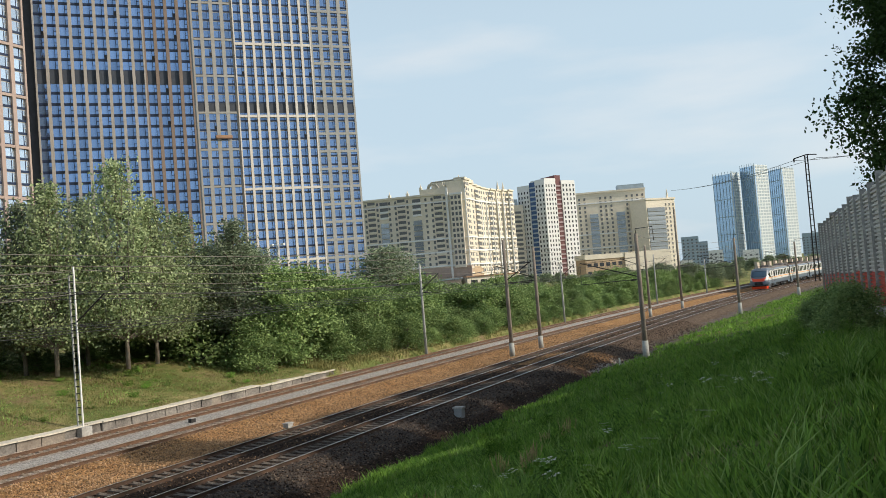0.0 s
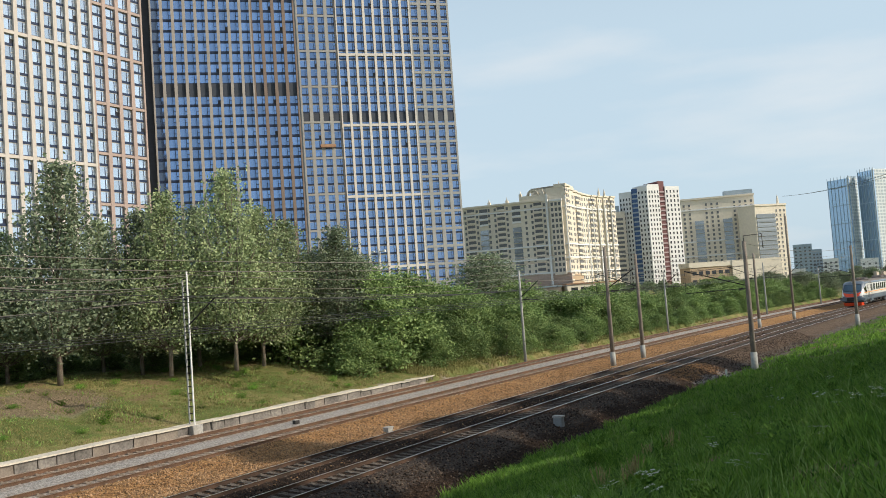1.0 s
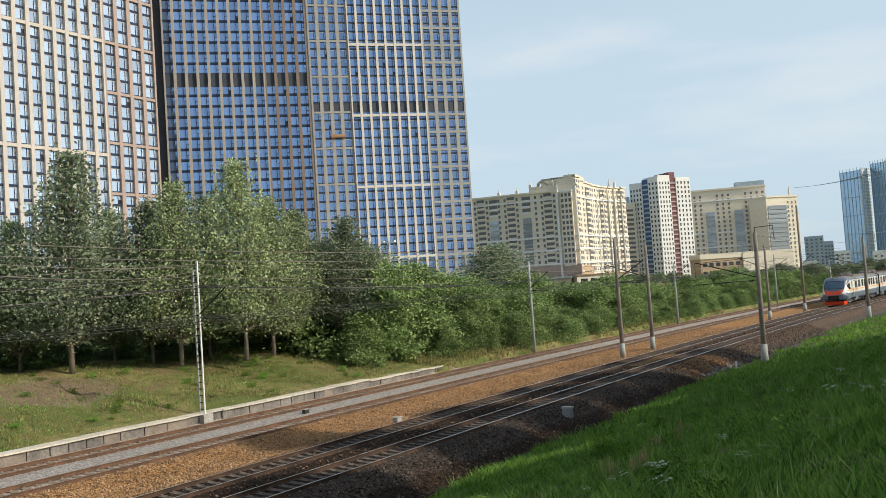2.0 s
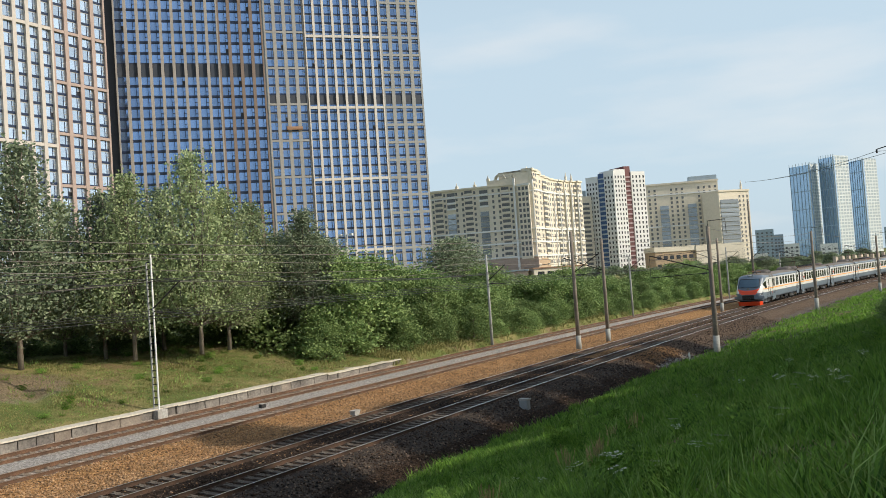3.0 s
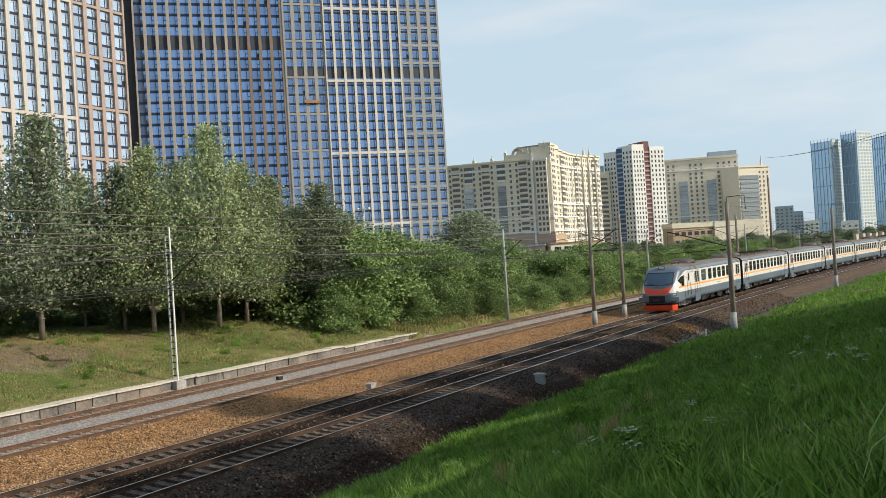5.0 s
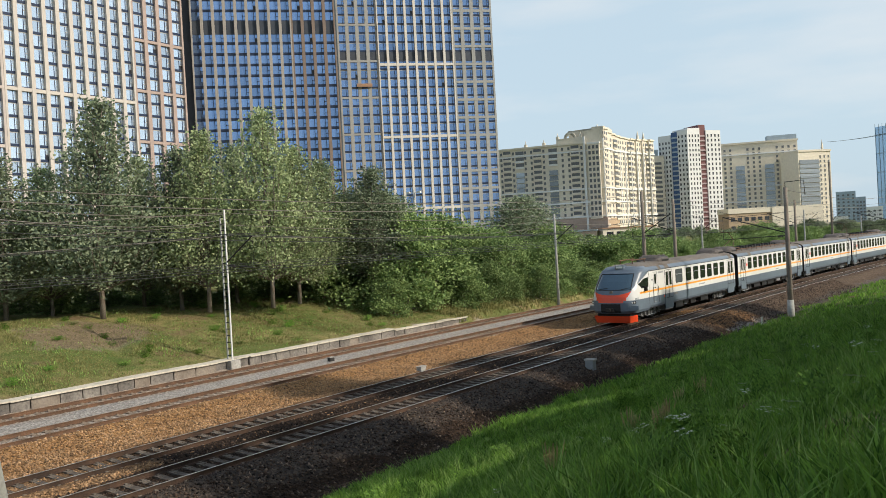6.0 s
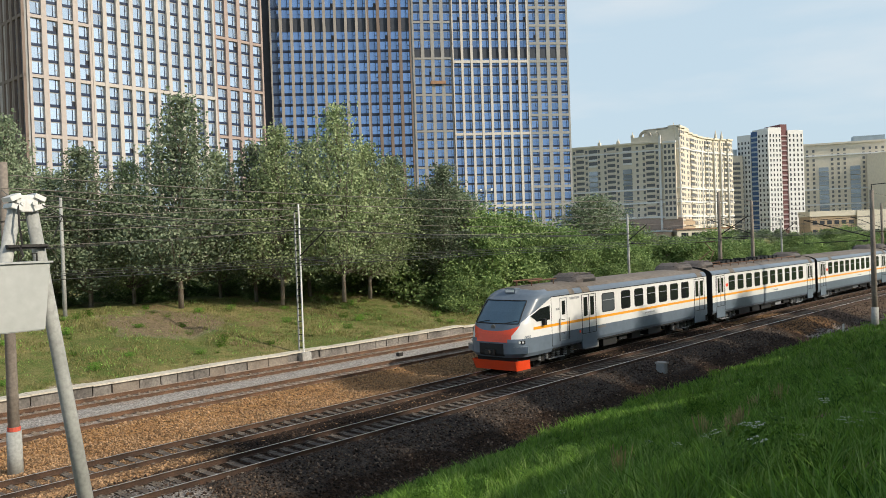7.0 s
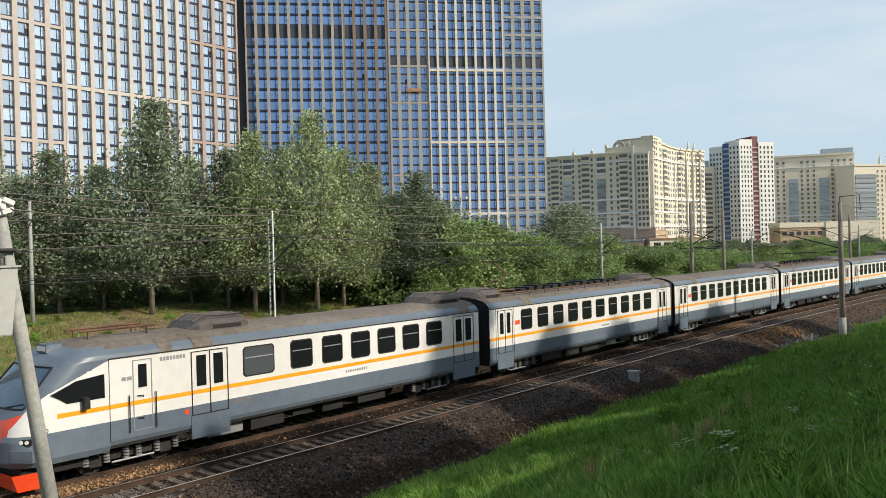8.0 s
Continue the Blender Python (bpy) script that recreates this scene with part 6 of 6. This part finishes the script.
def nose_skin(x, y, z):
    """Which panel of the nose a place belongs to."""
    ax = abs(x)
    if z > EAVE + 0.40 and y > 1.5:
        return "roof"
    if z > EAVE:
        return "shell"
    if WAIST - 0.16 < z < WAIST and ax < 1.0 and y < -0.3:
        return "nose_panel"
    if z < WAIST:
        return "bumper_mask" if ax < 0.80 and 0.88 < z < 1.52 else "skirt"
    if z < 2.59:
        edge = -0.72 + (z - 1.76) / 0.83 * 0.62
    else:
        edge = steps(z, [(2.59, -0.10), (2.89, 0.38), (3.21, 1.08), (3.67, 2.2), (3.74, 2.6)])
    if y > edge and ax > 1.2:
        return "side" if x > 0 else "side_panel"
    if z < 2.15 + 0.40 * (ax / HALF) ** 2.4:
        return "nose_panel"
    if 2.52 < z < 3.66 and ax < 1.30 + 0.10 * (3.66 - z):
        return "windscreen"
    return "shell"


def head_car():
    """The driving car: a raked, rounded nose and the passenger body behind it."""
    t = thing("train_driving_car", "electric train driving car with orange-red nose", "train", group="train cars")
    body(t, CUT, 21.75)
    zs = sorted(set(list(np.linspace(NOSE_LOW, 3.7, 230)) + list(np.linspace(3.7, CROWN, 36))))
    cols = 261
    grid = [[nose_point(-1 + 2 * i / (cols - 1), z) for i in range(cols)] for z in zs]
    sets = {"side": (Geo(), "train_white"), "side_panel": (Geo(), "train_white"), "shell": (Geo(), "train_grey"), "nose_panel": (Geo(), "train_red"), "windscreen": (Geo(), "shield_glass"), "bumper_mask": (Geo(), "train_black"), "skirt": (Geo(), "train_grey"), "roof": (Geo(), "train_roof")}
    for r in range(len(zs) - 1):
        for i in range(cols - 1):
            q = [grid[r][i], grid[r][i + 1], grid[r + 1][i + 1], grid[r + 1][i]]
            sets[nose_skin(*(sum(p[k] for p in q) / 4 for k in range(3)))][0].quad(*q)
    for name, (g, mat) in sets.items():
        if g.f:
            bm = bmesh.new()
            me = g.mesh(name, [M[mat]])
            bm.from_mesh(me)
            bmesh.ops.remove_doubles(bm, verts=bm.verts, dist=0.0005)
            for f in bm.faces:
                f.smooth = True
            bm.to_mesh(me)
            bm.free()
            part(name, me, M[mat], t)
    # dark rim round the windscreen
    g = Geo()
    rim = []
    for z, x in [(2.53, v) for v in np.linspace(-1.38, 1.38, 15)] + [(z, 1.30 + 0.10 * (3.66 - z)) for z in np.linspace(2.6, 3.6, 9)] + [(3.65, v) for v in np.linspace(1.28, -1.28, 15)] + [(z, -1.30 - 0.10 * (3.66 - z)) for z in np.linspace(3.6, 2.6, 9)]:
        lo, hi = 0.0, 0.7
        for k in range(30):
            mid = (lo + hi) / 2
            lo, hi = (mid, hi) if nose_point(mid, z)[0] < abs(x) else (lo, mid)
        rim.append((x, nose_point(lo, z)[1] - 0.01, z))
    g.tube(rim + rim[:1], 0.03, 6, caps=False)
    part("windscreen_rim", g, M["train_black"], t, smooth=True)
    # plough
    g = Geo()
    for a, b, c, d in (((-1.35, -0.42, 0.1), (1.35, -0.42, 0.1), (1.42, -0.62, 0.62), (-1.42, -0.62, 0.62)), ((1.35, -0.42, 0.1), (1.55, 0.5, 0.14), (1.6, 0.4, 0.62), (1.42, -0.62, 0.62)), ((-1.55, 0.5, 0.14), (-1.35, -0.42, 0.1), (-1.42, -0.62, 0.62), (-1.6, 0.4, 0.62))):
        g.quad(a, b, c, d)
        g.quad(*[(p[0] * 0.97, p[1] + 0.05, p[2]) for p in (d, c, b, a)])
    part("plough", g, M["train_red"], t, "orange-red snow plough")
    g = Geo()
    g.box(-1.3, -0.3, 0.45, 1.3, 1.6, 0.86)
    part("front_beam", g, M["train_black"], t)
    for s in (-1, 1):
        m = nose_point(s * 0.48, 1.6)
        g = Geo()
        g.box(-0.2, -0.02, -0.085, 0.2, 0.12, 0.085, at=pose(*m, 0, 0, 38 * s))
        h = part("headlight", g, M["train_black"], t)
        g = Geo()
        for dx in (-0.09, 0.08):
            o = pose(*m, 0, 0, 38 * s)
            g.tube([o @ Vector((dx, 0.02, 0)), o @ Vector((dx, -0.045, 0))], 0.06, 10)
        part("lens", g, M["lamp_white"], h)
        m = nose_point(s * 0.47, 1.2)
        g = Geo()
        g.box(-0.36, -0.12, -0.17, 0.36, 0.5, 0.17, at=pose(*m, 0, 0, 30 * s))
        g.box(-0.28, -0.13, -0.10, 0.28, -0.12, 0.10, at=pose(*m, 0, 0, 30 * s))
        part("buffer_box", g, M["train_grey"], t)
        g = Geo()
        x = s * (HALF + 0.012)
        ring = [(0.46, 2.88), (0.92, 2.55), (2.14, 2.55), (2.14, 3.30), (1.22, 3.20)]
        g.v += [(x, y, z) for y, z in ring] + [(x - s * 0.16, y, z) for y, z in ring]
        n = len(ring)
        g.f.append(tuple(range(n)) if s > 0 else tuple(reversed(range(n))))
        for i in range(n):
            j = (i + 1) % n
            q = (i, n + i, n + j, j)
            g.f.append(q if s > 0 else q[::-1])
        g.m += [0] * (n + 1)
        part("cab_window", g, M["train_glass"], t)
        g = Geo()
        g.box(min(x, x + s * 0.2), 1.38, 2.32, max(x, x + s * 0.2), 1.56, 2.66)
        part("mirror", g, M["train_black"], t)
    a = Vector(nose_point(0.0, 2.34))
    g = Geo()
    g.tube([a + Vector((0, 0.02, 0)), a + Vector((0, -0.03, 0.0))], 0.14, 16)
    part("emblem", g, M["pale_wire"], t)
    g = Geo()
    g.box(-0.3, -0.95, 0.95, 0.3, -0.5, 1.2)
    g.tube([(0, -0.6, 1.08), (0, -1.1, 1.08)], 0.12, 8)
    part("coupler", g, M["dark_metal"], t)
    g = Geo()
    g.box(-0.34, 1.0, 4.0, 0.34, 1.5, 4.26)
    h = part("roof_lamp", g, M["train_grey"], t)
    g = Geo()
    g.box(-0.28, 0.985, 4.05, 0.28, 1.0, 4.2)
    part("lens", g, M["lamp_white"], h)
    for x in (-0.75, 0.15):
        a, b = Vector(nose_point(0.1 if x > 0 else -0.2, 2.56)), Vector(nose_point(0.3 if x > 0 else -0.03, 2.68))
        g = Geo()
        g.tube([a + Vector((0, -0.04, 0)), b + Vector((0, -0.04, 0))], 0.018, 5)
        part("wiper", g, M["train_black"], t)
    font = bpy.data.curves.new("number", "FONT")
    font.body, font.size, font.extrude = "0002", 0.24, 0.004
    font.align_x = "CENTER"
    tmp = bpy.data.objects.new("number", font)
    me = bpy.data.meshes.new_from_object(tmp)
    bpy.data.objects.remove(tmp)
    me.materials.append(M["train_grey"])
    for s in (-1, 1):
        a, b = Vector(nose_point(s * 0.56, 1.85)), Vector(nose_point(s * 0.66, 1.85))
        run = (b - a).normalized() * s
        out = run.cross(Vector((0, 0, 1)))
        o = (a + b) / 2 + out * 0.015
        m = Matrix(((run.x, 0, out.x, o.x), (run.y, 0, out.y, o.y), (run.z, 1, out.z, 1.74), (0, 0, 0, 1)))
        part("number", me, M["train_grey"], t, m=m)
    stripe(t, 0.62, 21.75, 2.22)
    g = Geo()
    for s in (-1, 1):
        x = s * (HALF + 0.003)
        g.quad((x, 0.66, 2.15), (x, 0.66, 2.29), (x - s * 0.03, 0.36, 2.13), (x - s * 0.03, 0.34, 2.06))
    part("stripe_tip", g, M["train_orange"], t)
    seams(t, [2.3])
    for s in (-1, 1):
        x = s * (HALF + 0.006)
        g = Geo()
        for y in (3.12, 3.78):
            g.box(min(x, x + s * 0.01), y - 0.014, 1.32, max(x, x + s * 0.01), y + 0.014, 3.6)
        for z in (1.32, 3.58):
            g.box(min(x, x + s * 0.01), 3.12, z, max(x, x + s * 0.01), 3.78, z + 0.028)
        part("cab_door", g, M["frame_grey"], t)
        g = Geo()
        for z in (1.72, 2.44):
            g.tube([(x, 3.24, z), (x + s * 0.05, 3.3, z), (x + s * 0.05, 3.44, z), (x, 3.46, z - 0.06)], 0.016, 5)
        part("door_handle", g, M["dark_metal"], t)
    bars(t, 2.72, 2.98, 2, 0.16, 0.12, 0.03, M["frame_grey"])
    sign(t, 5.0, 1.52, 0.16, 0.16, M["train_red"])
    bars(t, 7.0, 1.58, 7, 0.08, 0.12, 0.04, M["pale_wire"])
    bars(t, 12.6, 1.92, 10, 0.08, 0.1, 0.05, M["frame_grey"])
    g = Geo()
    for s in (-1, 1):
        x = s * (HALF + 0.006)
        g.box(min(x, x + s * 0.014), 3.3, 2.7, max(x, x + s * 0.014), 3.6, 3.45)
    part("cab_door_pane", g, M["train_glass"], t)
    g = Geo()
    for s in (-1, 1):
        for y in (2.95, 3.9):
            g.tube([(s * (HALF + 0.06), y, 1.3), (s * (HALF + 0.06), y, 2.5)], 0.02, 5)
    part("handrail", g, M["dark_metal"], t)
    bars(t, 4.1, 3.46, 8, 0.09, 0.13, 0.035, M["frame_grey"])
    side_door(t, 5.3, 6.78)
    side_door(t, 19.72, 21.3)
    ys = [7.56, 9.79, 11.42, 13.03, 14.62, 16.22, 17.84]
    for k, y in enumerate(ys):
        side_pane(t, y - 0.05, y + (1.3 if k == 0 else 0.98), 2.5, 3.5, glass="train_glass" if k else "frosted")
    bogie(t, 3.3)
    bogie(t, 18.9)
    underframe(t, 6.2, 16.4, 9)
    roof_pod(t, 5.9)
    roof_pod(t, 18.9)
    g = Geo()
    for s in (-1, 1):
        for y in (4.1,):
            for (xa, za), (xb, zb) in zip(ROOF[:3], ROOF[1:4]):
                g.quad((s * (xa + 0.01), y, za + 0.02), (s * (xa + 0.01), y + 0.5, za + 0.02), (s * (xb + 0.01), y + 0.5, zb + 0.012), (s * (xb + 0.01), y, zb + 0.012))
    part("roof_patch", g, M["train_roof"], t)
    g = Geo()
    for s in (-0.5, 0.5):
        g.tube([(s, 2.3, CROWN - 0.2), (s, 2.3, CROWN + 0.22)], 0.04, 5)
        g.tube([(s, 4.4, CROWN - 0.2), (s, 4.4, CROWN + 0.22)], 0.04, 5)
        g.tube([(s, 2.0, CROWN + 0.24), (s, 4.7, CROWN + 0.24)], 0.045, 5)
    part("roof_rail", g, M["rust"], t)
    return t


def car_pose(y_front):
    """A car stands on the line with its ends over the track."""
    y2 = y_front + 21.9
    u = TRACKS["b"]
    a, b = Vector((u + bend(y_front + 3.4), y_front + 3.4)), Vector((u + bend(y2 - 3.4), y2 - 3.4))
    d = (b - a).normalized()
    o = a - d * 3.4
    return pose(o.x, o.y, 0, 0, 0, -math.degrees(math.atan2(d.x, d.y)))


head = head_car()
CARS = [head]
protos = [trailer(0), trailer(1)]
for k in range(7):
    CARS.append(protos[k % 2] if k < 2 else copy_thing(protos[k % 2], pose(0, 0, 0)))

NOSE = [(0.0, 177.5), (1.0, 157.5), (2.5, 128.5), (3.5, 108.7), (4.5, 88.6), (5.5, 67.9), (6.5, 46.4), (7.0, 34.9), (7.5, 23.1), (8.0, 11.3)]


def motions():
    for i, car in enumerate(CARS):
        walk(car, [(t, car_pose(y + (22.35 + CAR * (i - 1) if i else 0.0))) for t, y in NOSE])


motions()
